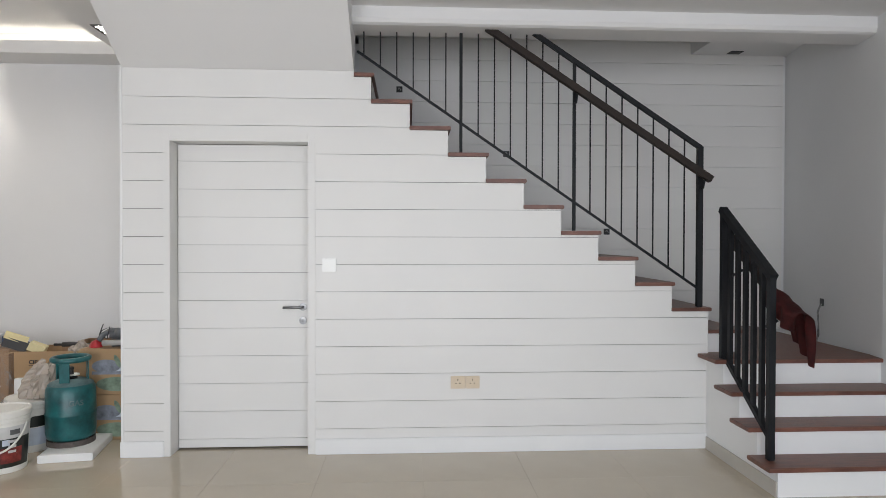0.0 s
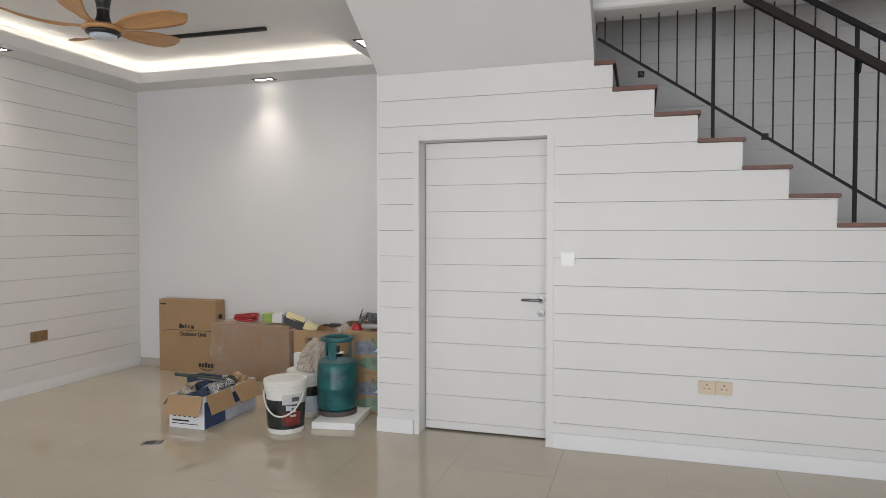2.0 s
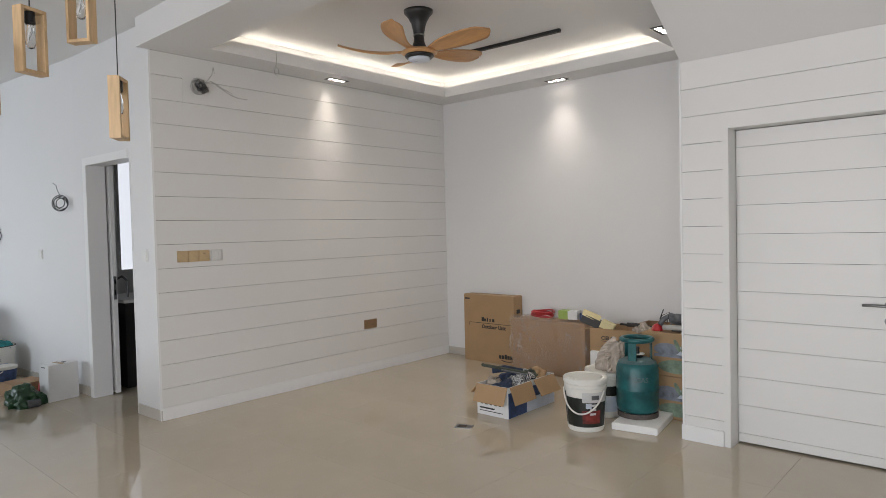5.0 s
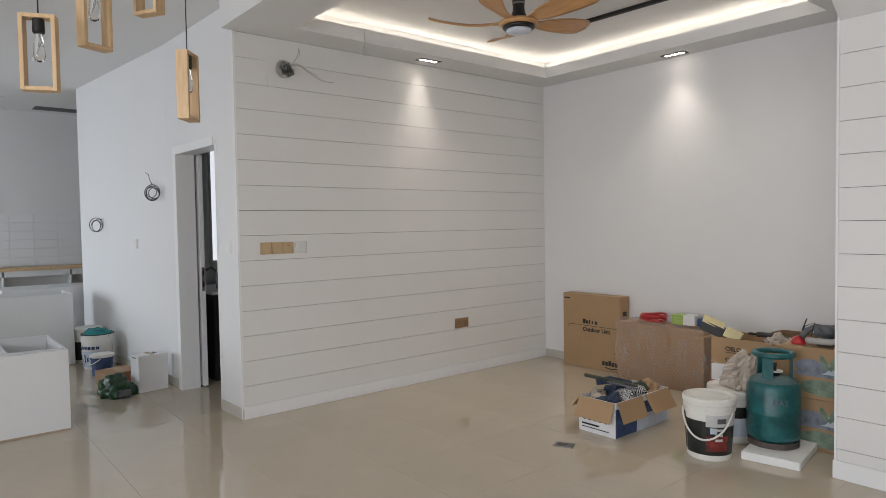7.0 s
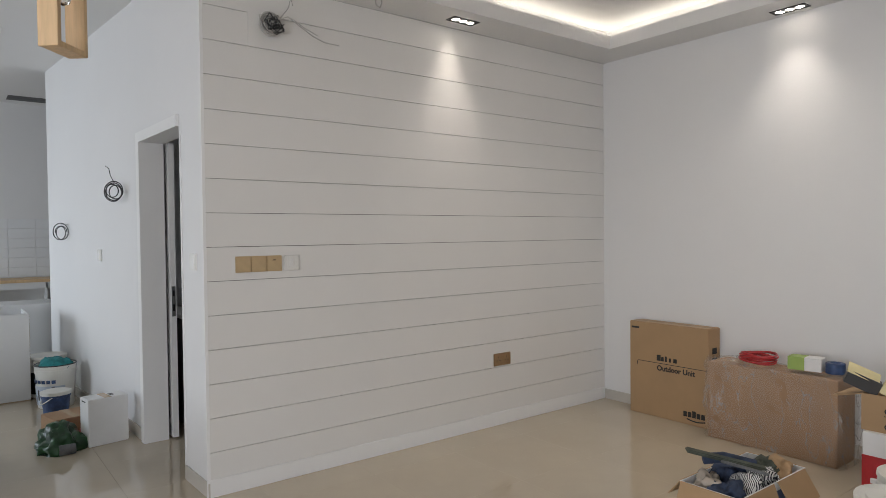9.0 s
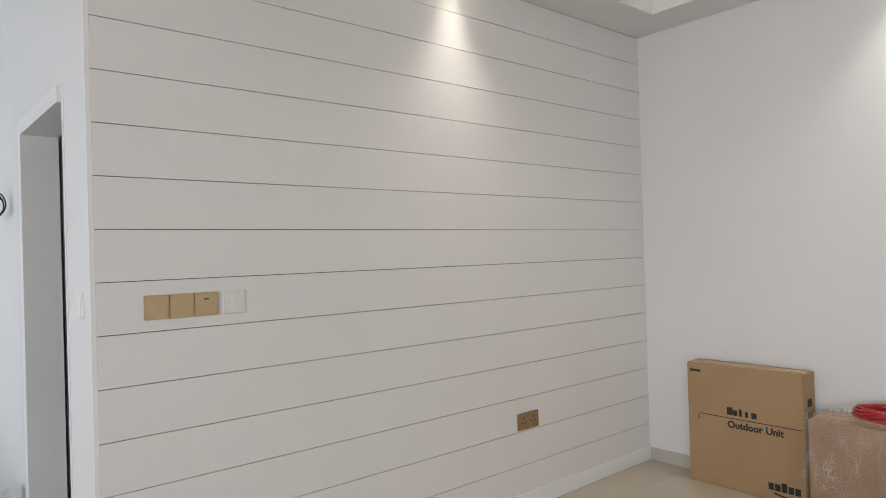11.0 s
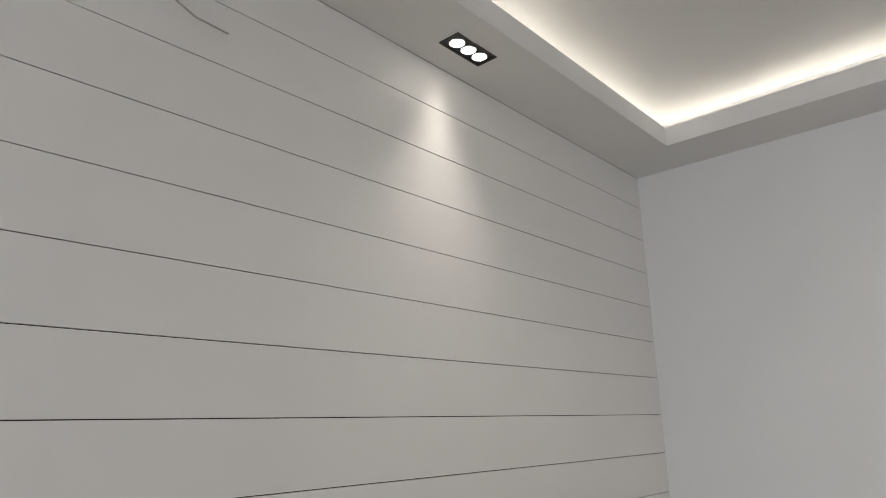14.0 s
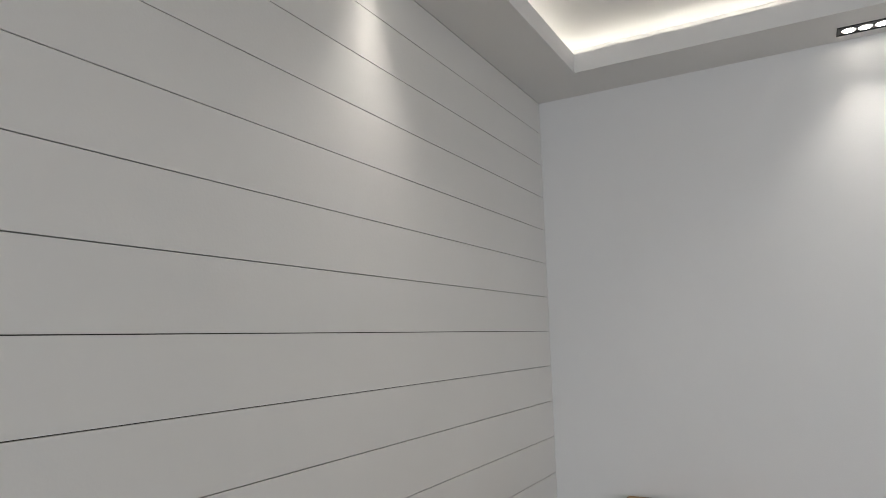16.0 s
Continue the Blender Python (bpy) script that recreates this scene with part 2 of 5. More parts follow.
def lathe(profile, steps=40, m=None):
    """A solid of revolution about z from (radius, height) pairs."""
    bm = bmesh.new()
    rings = []
    for r, z in profile:
        if r < 1e-5:
            rings.append([bm.verts.new((0, 0, z))])
        else:
            rings.append([bm.verts.new((r * math.cos(2 * math.pi * i / steps), r * math.sin(2 * math.pi * i / steps), z)) for i in range(steps)])
    for a, b in zip(rings, rings[1:]):
        for i in range(steps):
            j = (i + 1) % steps
            if len(a) == 1 and len(b) == 1:
                continue
            if len(a) == 1:
                bm.faces.new((a[0], b[i], b[j]))
            elif len(b) == 1:
                bm.faces.new((a[i], a[j], b[0]))
            else:
                bm.faces.new((a[i], a[j], b[j], b[i]))
    if m:
        bmesh.ops.transform(bm, matrix=m, verts=bm.verts[:])
    return bm


def tube(points, r, steps=8, closed=False):
    """A round bar along points."""
    bm = bmesh.new()
    pts = [Vector(p) for p in points]
    n = len(pts)
    rings = []
    side = None
    for i, p in enumerate(pts):
        a = pts[(i - 1) % n] if closed or i > 0 else p
        b = pts[(i + 1) % n] if closed or i < n - 1 else p
        d = (b - a).normalized()
        if side is None:
            up = Vector((0, 0, 1)) if abs(d.z) < 0.9 else Vector((1, 0, 0))
            side = d.cross(up).normalized()
        else:
            side = (side - d * side.dot(d)).normalized()
        other = d.cross(side)
        rings.append([bm.verts.new(p + r * (math.cos(2 * math.pi * k / steps) * side + math.sin(2 * math.pi * k / steps) * other)) for k in range(steps)])
    pairs = list(zip(rings, rings[1:])) + ([(rings[-1], rings[0])] if closed else [])
    for a, b in pairs:
        for k in range(steps):
            j = (k + 1) % steps
            bm.faces.new((a[k], a[j], b[j], b[k]))
    if not closed:
        bm.faces.new(rings[0])
        bm.faces.new(rings[-1])
    return bm


def bar(p, q, w, d=None):
    """A square bar from p to q."""
    p, q = Vector(p), Vector(q)
    d = d or w
    v = q - p
    rot = v.to_track_quat('Z', 'Y').to_matrix().to_4x4()
    bm = bmesh.new()
    box(bm, -w / 2, w / 2, -d / 2, d / 2, 0, v.length, m=Matrix.Translation(p) @ rot)
    return bm


def prism(profile, x0, x1):
    """A (y, z) outline drawn out along x."""
    bm = bmesh.new()
    a = [bm.verts.new((x0, y, z)) for y, z in profile]
    b = [bm.verts.new((x1, y, z)) for y, z in profile]
    bm.faces.new(a)
    bm.faces.new(b[::-1])
    n = len(a)
    for i in range(n):
        j = (i + 1) % n
        bm.faces.new((a[i], a[j], b[j], b[i]))
    return bm


def rumple(bm, amount, scale, seed=0.0):
    """Uneven dents along the normals."""
    bm.normal_update()
    for v in bm.verts:
        v.co += v.normal * amount * (noise.noise(v.co * scale + Vector((seed, seed, seed))))
    return bm


def blob(rx, ry, rz, amount, scale, seed, flat=True):
    """A crumpled soft heap standing on z = 0."""
    bm = bmesh.new()
    bmesh.ops.create_icosphere(bm, subdivisions=4, radius=1.0)
    for v in bm.verts:
        v.co = Vector((v.co.x * rx, v.co.y * ry, v.co.z * rz))
    rumple(bm, amount, scale, seed)
    rumple(bm, amount * 0.4, scale * 3, seed + 5)
    for v in bm.verts:
        v.co.z = max(0.0, v.co.z + (0 if flat else rz))
    return bm


def writing(text, size, material, parent, m, name="lettering", bold=0.0):
    """Flat letters of Blender's own font, turned into a thin mesh."""
    cu = bpy.data.curves.new(name, 'FONT')
    cu.body, cu.size, cu.extrude, cu.offset = text, size, 0.0006, bold
    cu.resolution_u = 3
    tmp = bpy.data.objects.new(name, cu)
    scene.collection.objects.link(tmp)
    me = bpy.data.meshes.new_from_object(tmp.evaluated_get(bpy.context.evaluated_depsgraph_get()))
    bpy.data.objects.remove(tmp)
    bpy.data.curves.remove(cu)
    me.transform(m)
    me.materials.append(material)
    ob = new(name, me)
    ob.parent = parent
    return ob


FACE_S = Matrix.Rotation(radians(90), 4, 'X')                                # letters that face -y
FACE_E = Matrix.Rotation(radians(90), 4, 'Z') @ FACE_S                      # letters that face +x


def structure(name, bm, material, label=""):
    return tagged(link(name, bm, material), label, name.split("_")[0], kind="structure")

# ---- structure ----
TVX, NY, W1Y, W1X = -5.50, 6.17, 4.75, -2.075
SOFF, ROOF = 2.975, 3.20
structure("ground", bx(-40, 40, -40, 40, -0.35, -0.25), M_CONC, "bare concrete ground under the house")
structure("floor", bx(-11.9, 3.6, -2.65, 6.3, -0.2, -0.006), M_GROUT, "beige polished porcelain tile floor")

wall_n = structure("wall_north", bx(-5.62, 3.6, NY, NY + 0.13, 0, 4.6), M_WALL, "plain white painted wall behind stored boxes")
wall_tv = structure("wall_west", bx(TVX - 0.12, TVX - 0.012, 2.665, NY, 0, ROOF), M_GROOVESHADE, "white shiplap board feature wall")

KS, KS2, KX = 0.03, 0.095, -7.05                                         # the corridor wall runs a little askew


def ky(x):
    return 2.665 + KS * (x - TVX) if x > KX else 2.665 + KS * (KX - TVX) + KS2 * (x - KX)


KT = Matrix.Translation((TVX, 2.665, 0)) @ Matrix.Rotation(math.atan(KS), 4, 'Z')
KT2 = Matrix.Translation((KX, ky(KX), 0)) @ Matrix.Rotation(math.atan(KS2), 4, 'Z')
KD0, KD1, KDH = -1.29, -0.41, 2.185                # door opening along the corridor wall
kb = bmesh.new()
box(kb, KX - TVX, KD0, 0, 0.12, 0, ROOF, m=KT)
box(kb, -2.61, 0.001, 0, 0.12, 0, ROOF, m=KT2)
box(kb, KD1, -0.0125, 0, 0.12, 0, ROOF, m=KT)
box(kb, KD0, KD1, 0, 0.12, KDH, ROOF, m=KT)
wall_k = structure("wall_corridor", kb, M_WALL, "white painted corridor wall with a doorway")
structure("wall_kitchen", bx(-11.9, -11.7, -2.65, 6.3, 0, ROOF), M_WALL, "white painted kitchen wall above tiles")
structure("wall_kitchen_side", bx(-11.7, -5.62, 5.0, 5.12, 0, ROOF), M_WALL, "plain white kitchen side wall")

# south wall with the openings that let the daylight in
sb = bmesh.new()
x = -11.9
for a, b, lo, hi in ((-11.0, -8.4, 0.6, 2.4), (-3.4, -1.0, 0.3, 2.5), (-0.1, 2.5, 0.3, 2.5)):
    box(sb, x, a, -2.65, -2.5, 0, ROOF)
    box(sb, a, b, -2.65, -2.5, 0, lo)
    box(sb, a, b, -2.65, -2.5, hi, ROOF)
    x = b
box(sb, x, 3.6, -2.65, -2.5, 0, ROOF)
structure("wall_south", sb, M_WALL, "white wall with large window openings")

eb = bmesh.new()
pts = [(3.30, NY), (2.985, 4.5), (2.985, -2.5), (3.6, -2.5), (3.6, NY)]
lo = [eb.verts.new((px, py, 0)) for px, py in pts]
hi = [eb.verts.new((px, py, 4.6)) for px, py in pts]
eb.faces.new(lo)
eb.faces.new(hi)
for i in range(5):
    j = (i + 1) % 5
    eb.faces.new((lo[i], lo[j], hi[j], hi[i]))
structure("wall_east", eb, M_WALL, "plain white wall beside the stairs")

# ceilings
TRAY = (-5.17, -2.53, 3.0, 5.835)
cb = bmesh.new()
box(cb, -11.9, 3.6, -2.65, 4.87, ROOF, ROOF + 0.1)
box(cb, -11.9, -0.62, 4.87, NY + 0.13, ROOF, ROOF + 0.1)
box(cb, 2.40, 3.6, 4.87, NY, 3.15, 3.3)
box(cb, -0.62, 2.40, 4.87, NY, 4.5, 4.6)
box(cb, -0.74, -0.62, 4.87, NY, ROOF, 4.6)
box(cb, 2.40, 2.5, 4.87, NY, 3.3, 4.6)
box(cb, -0.62, 3.3, 4.75, 4.87, 3.3, 4.6)
structure("ceiling", cb, M_CEIL, "white painted plaster ceiling")
lb = bmesh.new()
LIP = 0.105
box(lb, TVX, TRAY[0], 2.665, NY, SOFF, SOFF + LIP)
box(lb, TRAY[0], TRAY[1], TRAY[3], NY, SOFF, SOFF + LIP)
box(lb, TRAY[0], TRAY[1], 2.665, TRAY[2], SOFF, SOFF + LIP)
box(lb, TRAY[1], W1X, -2.5, NY, SOFF, SOFF + LIP)
box(lb, W1X, 3.3, -2.5, 4.6, SOFF, SOFF + LIP)
box(lb, TVX, TRAY[1], 2.565, 2.665, SOFF, ROOF)
box(lb, TRAY[1], TRAY[1] + 0.1, -2.5, 2.565, SOFF + LIP, ROOF)
box(lb, TVX, TVX + 0.12, 2.665, NY, SOFF + LIP, ROOF)
box(lb, TVX + 0.12, W1X, NY - 0.12, NY, SOFF + LIP, ROOF)
box(lb, TRAY[1] + 0.2, TRAY[1] + 0.3, 2.665, NY - 0.12, SOFF + LIP, ROOF)
structure("ceiling_soffit", lb, M_CEIL, "white dropped ceiling band round a lit cove")
# beam over the stair opening, and the sloping underside above the store wall
structure("ceiling_beam", prism([(4.60, SOFF), (4.60, 2.90), (4.615, 2.875), (4.64, 2.865), (4.87, 2.865), (4.87, 3.3), (4.60, 3.3)], -0.55, 3.25), M_CEIL, "white plastered beam over the stair opening")
structure("ceiling_slope", prism([(4.75, 2.59), (4.17, SOFF - 0.002), (4.17, SOFF + 0.1), (4.87, SOFF + 0.1), (4.87, 2.59)], W1X, -0.55), M_CEIL, "white sloping plaster underside of the upper stair")

# led strips on the ledge of the cove
led = thing("led_strip_light", label="warm white led strip hidden in the ceiling cove", category="strip light")
zz = SOFF + LIP
part("strip", bx(TVX + 0.16, TVX + 0.175, 3.0, NY - 0.2, zz, zz + 0.012), M_LED, led)
part("strip", bx(TVX + 0.2, -2.4, NY - 0.175, NY - 0.16, zz, zz + 0.012), M_LED, led)
part("strip", bx(-2.40, -2.385, 3.0, NY - 0.2, zz, zz + 0.012), M_LED, led)
part("strip", bx(TVX + 0.2, -2.4, 2.76, 2.775, zz, zz + 0.012), M_LED, led)

# ---- stairs ----
RISE, RUN = 0.1769, 0.2602
TREADS = [(1.909 - RUN * k, 0.984 + RISE * k) for k in range(11)]      # right end, top
DOOR = (-1.808, -0.806, 2.15)                                            # outer frame


WTOP = 2.59


def w1_top(x):
    """Height of the store wall at x, under the treads."""
    if x < -0.55:
        return WTOP
    for k, (xr, zt) in enumerate(TREADS):
        if xr - RUN <= x + 1e-6 <= xr + 1e-5:
            return zt - 0.028
    return 0.0


cuts = sorted({W1X, DOOR[0], DOOR[1], -0.55, 1.909, *[xr for xr, zt in TREADS if xr > -0.55]})
cols = list(zip(cuts, cuts[1:]))
wb = bmesh.new()
for a, b in cols:
    top = w1_top((a + b) / 2)
    base = DOOR[2] if a >= DOOR[0] - 1e-6 and b <= DOOR[1] + 1e-6 else 0
    if base < top:
        box(wb, a, b, W1Y + 0.012, W1Y + 0.10, base, top)
box(wb, W1X, W1X + 0.1, W1Y + 0.10, NY, 0, SOFF)
wall_w1 = structure("wall_store", wb, M_GROOVESHADE, "white shiplap wall under the stairs with a flush door")
structure("wall_store_side", bx(W1X - 0.012, W1X, W1Y, NY, 0, SOFF), M_WALL, "plain white return wall of the stair store")

stair = thing("staircase", label="white staircase with red-brown wooden treads", category="staircase")
bm = bmesh.new()
for k, (xr, zt) in enumerate(TREADS):
    box(bm, xr - RUN, xr, W1Y + 0.10, NY - 0.012, max(0, zt - 0.5), zt - 0.028)
for k in range(11, 16):
    xr, zt = 1.909 - RUN * k, 0.984 + RISE * k
    box(bm, xr - RUN, xr, W1Y + 0.10, NY - 0.012, zt - 0.5, zt - 0.028)
part("upper_flight", bm, M_TRIM, stair)
for k, (xr, zt) in enumerate(TREADS[:10]):
    part("tread", bx(max(-0.548, xr - RUN - 0.002), xr + 0.018, W1Y - 0.018, NY - 0.012, zt - 0.026, zt, bevel=0.004), M_TREAD, stair)
FR = [3.87, 4.09, 4.30, 4.51]
LZ = [0.172, 0.336, 0.499, 0.663]
for i in range(4):
    part("step", bx(1.90, 3.06 if i < 3 else 3.25, FR[i], (FR[i + 1] if i < 3 else NY - 0.012), 0, LZ[i] - 0.028), M_TRIM, stair)
part("step", bx(1.90, 2.17, 4.80, NY - 0.012, LZ[3], 0.797), M_TRIM, stair)
for i in range(4):
    y1 = FR[i + 1] + 0.0 if i < 3 else NY - 0.012
    part("tread", bx(1.835, 2.99 + (0.0 if i < 3 else 0.03), FR[i] - 0.022, y1, LZ[i] - 0.026, LZ[i], bevel=0.004), M_TREAD, stair)
part("tread", bx(1.88, 2.19, 4.76, NY - 0.012, 0.799, 0.825, bevel=0.004), M_TREAD, stair)
part("side_skirting", bx(1.889, 1.899, FR[0] + 0.004, 4.735, 0, 0.085), M_SKIRT, stair)

# railings
rail = thing("stair_railing", label="black steel railing with a dark wooden handrail", category="railing")
rail.matrix_basis = Matrix.Translation((0.006, 0, -0.004)) @ Matrix.Diagonal((1.0098, 1, 1.0133, 1))
RY = W1Y + 0.035
SL = (2.84 - 2.08) / (1.84 - 0.68)
part("end_post", bx(1.815, 1.853, RY - 0.019, RY + 0.019, 0.976, 2.085, bevel=0.003), M_IRON, rail)
part("top_rail", bar((1.84, RY, 2.075), (0.2, RY, 2.075 + SL * 1.64), 0.030), M_IRON, rail)
part("bottom_rail", bar((1.83, RY, 1.10), (-0.53, RY, 1.10 + 0.678 * 2.36), 0.010, 0.017), M_IRON, rail)
hr = part("handrail", bar((1.88, RY - 0.075, 1.85), (-0.2, RY - 0.075, 1.85 + 0.648 * 2.08), 0.044, 0.045), M_HAND, rail, "dark stained wooden handrail")
for px in (1.835, 0.95, 0.17):
    hz = 1.85 + 0.648 * (1.88 - px)
    part("bracket", tube([(px, RY, hz - 0.09), (px, RY - 0.05, hz - 0.085), (px, RY - 0.075, hz - 0.03)], 0.008), M_IRON, rail)
for px in (0.95, 0.17):
    k = math.floor((1.89 - px) / 0.2575)
    part("post", bx(px - 0.010, px + 0.010, RY - 0.010, RY + 0.010, 0.977 + 0.1745 * k, 2.06 + SL * (1.84 - px)), M_IRON, rail)
n = 0
px = 1.835 - 0.1105
while px > -0.53:
    if min(abs(px - 0.95), abs(px - 0.17)) > 0.03:
        part("baluster", bx(px - 0.0042, px + 0.0042, RY - 0.0042, RY + 0.0042, 1.10 + 0.678 * (1.83 - px), min(2.864, 2.06 + SL * (1.84 - px))), M_IRON, rail)
    px -= 0.1105

front = thing("front_railing", label="black painted steel railing beside the lowest steps", category="railing")
FX = 1.925
part("post", bx(FX - 0.02, FX + 0.02, 4.545, 4.585, 0.60, 1.665, bevel=0.003), M_IRON, front)
part("post", bx(FX - 0.02, FX + 0.02, 3.975, 4.015, 0.172, 1.24, bevel=0.003), M_IRON, front)
part("top_rail", bar((FX, 4.585, 1.66), (FX, 3.975, 1.235), 0.05, 0.04), M_IRON, front)
part("bottom_rail", bar((FX, 4.565, 0.70), (FX, 3.995, 0.30), 0.03, 0.03), M_IRON, front)
for i in range(1, 6):
    py = 4.565 - 0.095 * i
    part("baluster", bx(FX - 0.012, FX + 0.012, py - 0.016, py + 0.016, 0.70 - 0.70 * (4.565 - py), 1.64 - 0.70 * (4.565 - py)), M_IRON, front)
part("handrail", bar((FX + 0.07, 4.6, 1.47), (FX + 0.07, 3.93, 1.02), 0.05), M_HAND, front, "dark wooden handrail")
for py in (4.45, 4.05):
    part("bracket", bar((FX, py, 1.30 - 0.7 * (4.565 - py)), (FX + 0.07, py, 1.34 - 0.7 * (4.565 - py)), 0.014), M_IRON, front)

# ---- doors ----
door = thing("door_1", label="white grooved flush door with a steel lever, shut", category="door", kind="structure")
DL, DR, DT, DY = -1.766, -0.857, 2.108, W1Y + 0.14                       # clear opening, and the face of the leaf
part("casing", bx(DOOR[0], DL, W1Y - 0.004, W1Y + 0.012, 0, DOOR[2], bevel=0.002), M_BOARD, door)
part("casing", bx(DR, DOOR[1], W1Y - 0.004, W1Y + 0.012, 0, DOOR[2], bevel=0.002), M_BOARD, door)
part("casing", bx(DL, DR, W1Y - 0.004, W1Y + 0.012, DT, DOOR[2], bevel=0.002), M_BOARD, door)
part("jamb", bx(DOOR[0], DL, W1Y + 0.0122, W1Y + 0.19, 0, DOOR[2]), M_BOARD, door)
part("jamb", bx(DR, DOOR[1], W1Y + 0.0122, W1Y + 0.19, 0, DOOR[2]), M_BOARD, door)
part("head", bx(DL, DR, W1Y + 0.0122, W1Y + 0.19, DT, DOOR[2]), M_BOARD, door)
# leaf core in the groove shade colour, so lines between panels come out dark
part("leaf", bx(DL + 0.003, DR - 0.003, DY + 0.008, DY + 0.045, 0.012, DT - 0.004), M_GROOVESHADE, door)
G1, GS = 2.400, 0.1858
zs = [0.012] + [z for z in sorted(2.374 - 0.1919 * i for i in range(14)) if 0.05 < z < DT - 0.03] + [DT - 0.004]
for a, b in zip(zs, zs[1:]):
    part("panel", bx(DL + 0.003, DR - 0.003, DY, DY + 0.008, a + 0.0011, b - 0.0011, bevel=0.0006), M_BOARD, door)
HX = -0.911
hd = part("handle", tube([(HX, DY, 0.985), (HX, DY - 0.046, 0.985), (HX - 0.01, DY - 0.054, 0.985), (HX - 0.13, DY - 0.054, 0.985)], 0.009, 10), M_STEEL, door, "brushed steel lever handle", smooth=True)
part("rose", lathe([(0, 0), (0.026, 0), (0.026, 0.008), (0, 0.01)], 24, Matrix.Translation((HX, DY, 0.985)) @ Matrix.Rotation(radians(90), 4, 'X')), M_STEEL, hd)
lock = part("lock_rose", lathe([(0, 0), (0.026, 0), (0.026, 0.008), (0, 0.01)], 24, Matrix.Translation((HX, DY, 0.89)) @ Matrix.Rotation(radians(90), 4, 'X')), M_STEEL, door)
part("keyhole", bx(HX - 0.003, HX + 0.003, DY - 0.0112, DY - 0.0095, 0.878, 0.9), M_BLACK, lock)
structure("wall_store_back", bx(W1X + 0.1, -0.6, NY - 0.4, NY - 0.3, 0, 2.5), M_WALL, "plain wall behind the store door")

# corridor doorway: frame, a sliding leaf half drawn out, and a dark washroom behind
kd = thing("door_2", label="white framed doorway with the leaf slid open", category="door", kind="structure")
part("jamb", bx(KD0 - 0.045, KD0 + 0.03, -0.02, 0.15, 0, KDH + 0.04, m=KT), M_TRIM, kd)
part("jamb", bx(KD1 - 0.006, KD1 + 0.02, -0.003, 0.15, 0, KDH + 0.04, m=KT), M_WALL, kd)
part("head", bx(KD0 + 0.03, KD1 - 0.006, -0.02, 0.15, KDH - 0.03, KDH + 0.04, m=KT), M_TRIM, kd)
lf = part("leaf", bx(KD0 - 0.62, KD0 + 0.05, 0.175, 0.215, 0.012, KDH - 0.02, m=KT), M_TRIM, kd)
part("latch", bx(KD0 + 0.05, KD0 + 0.053, 0.183, 0.207, 0.90, 1.12, m=KT), M_STEEL, lf, "steel latch plate")
part("latch_hole", bx(KD0 + 0.053, KD0 + 0.055, 0.188, 0.202, 1.05, 1.09, m=KT), M_BLACK, lf)
part("latch_hole", bx(KD0 + 0.053, KD0 + 0.055, 0.188, 0.202, 0.94, 0.99, m=KT), M_BLACK, lf)
structure("wall_washroom", bx(-7.9, -7.78, 2.75, 5.0, 0, ROOF), M_WALL, "plain washroom wall")
# set on the solid wall; the pane itself glows as the daylight
win = thing("window_1", -7.775, 3.55, 1.10, 0, "frosted washroom window, its pane glowing in place of daylight", "window", kind="structure")
part("pane", bx(0, 0.006, -0.26, 0.26, 0.03, 1.27), M_PANE, win)
for a in ((-0.29, -0.26, 0, 1.3), (0.26, 0.29, 0, 1.3), (-0.26, 0.26, 0, 0.03), (-0.26, 0.26, 1.27, 1.3)):
    part("window_frame", bx(0, 0.02, *a), M_TRIM, win)
unit = thing("washroom_unit", -7.2, 3.22, 0, 0, "dark washroom cabinet with a pale stone top", "cabinet")
part("body", bx(-0.5, 0.3, -0.25, 0.35, 0, 0.84, bevel=0.004), M_DARK, unit)
part("top", bx(-0.52, 0.32, -0.27, 0.35, 0.84, 0.87, bevel=0.004), M_CONC, unit)
part("tap", tube([(0.0, -0.1, 0.87), (0.0, -0.1, 1.04), (0.0, -0.15, 1.09), (0.0, -0.21, 1.06)], 0.012), M_STEEL, unit)

# ---- wall plates ----
def socket(x, z, material, label):
    s = thing("wall_socket", x, W1Y - 0.001, z, 0, label, "socket", "sockets under the stairs")
    part("plate", bx(-0.049, 0.049, -0.01, 0, -0.043, 0.043, bevel=0.003), material, s)
    for hx, hz, w, h in ((0, 0.018, 0.006, 0.011), (-0.014, -0.006, 0.010, 0.005), (0.014, -0.006, 0.010, 0.005)):
        part("pin_hole", bx(hx - w / 2, hx + w / 2, -0.0112, -0.009, hz - h / 2, hz + h / 2), M_BLACK, s)
    part("rocker", bx(0.022, 0.034, -0.013, -0.009, 0.02, 0.034, bevel=0.001), material, s)
    return s


socket(0.157, 0.479, M_PALEGOLD, "pale gold finish single wall socket on white boards")
socket(0.257, 0.479, M_PALEGOLD, "pale gold finish single wall socket on white boards")
sw = thing("light_switch", -0.713, W1Y - 0.001, 1.280, 0, "white square light switch beside the door", "switch")
part("plate", bx(-0.047, 0.047, -0.013, 0, -0.046, 0.046, bevel=0.003), M_WHITESW, sw)
part("rocker", bx(-0.040, 0.040, -0.0175, -0.013, -0.039, 0.039, bevel=0.0015), M_WHITESW, sw)

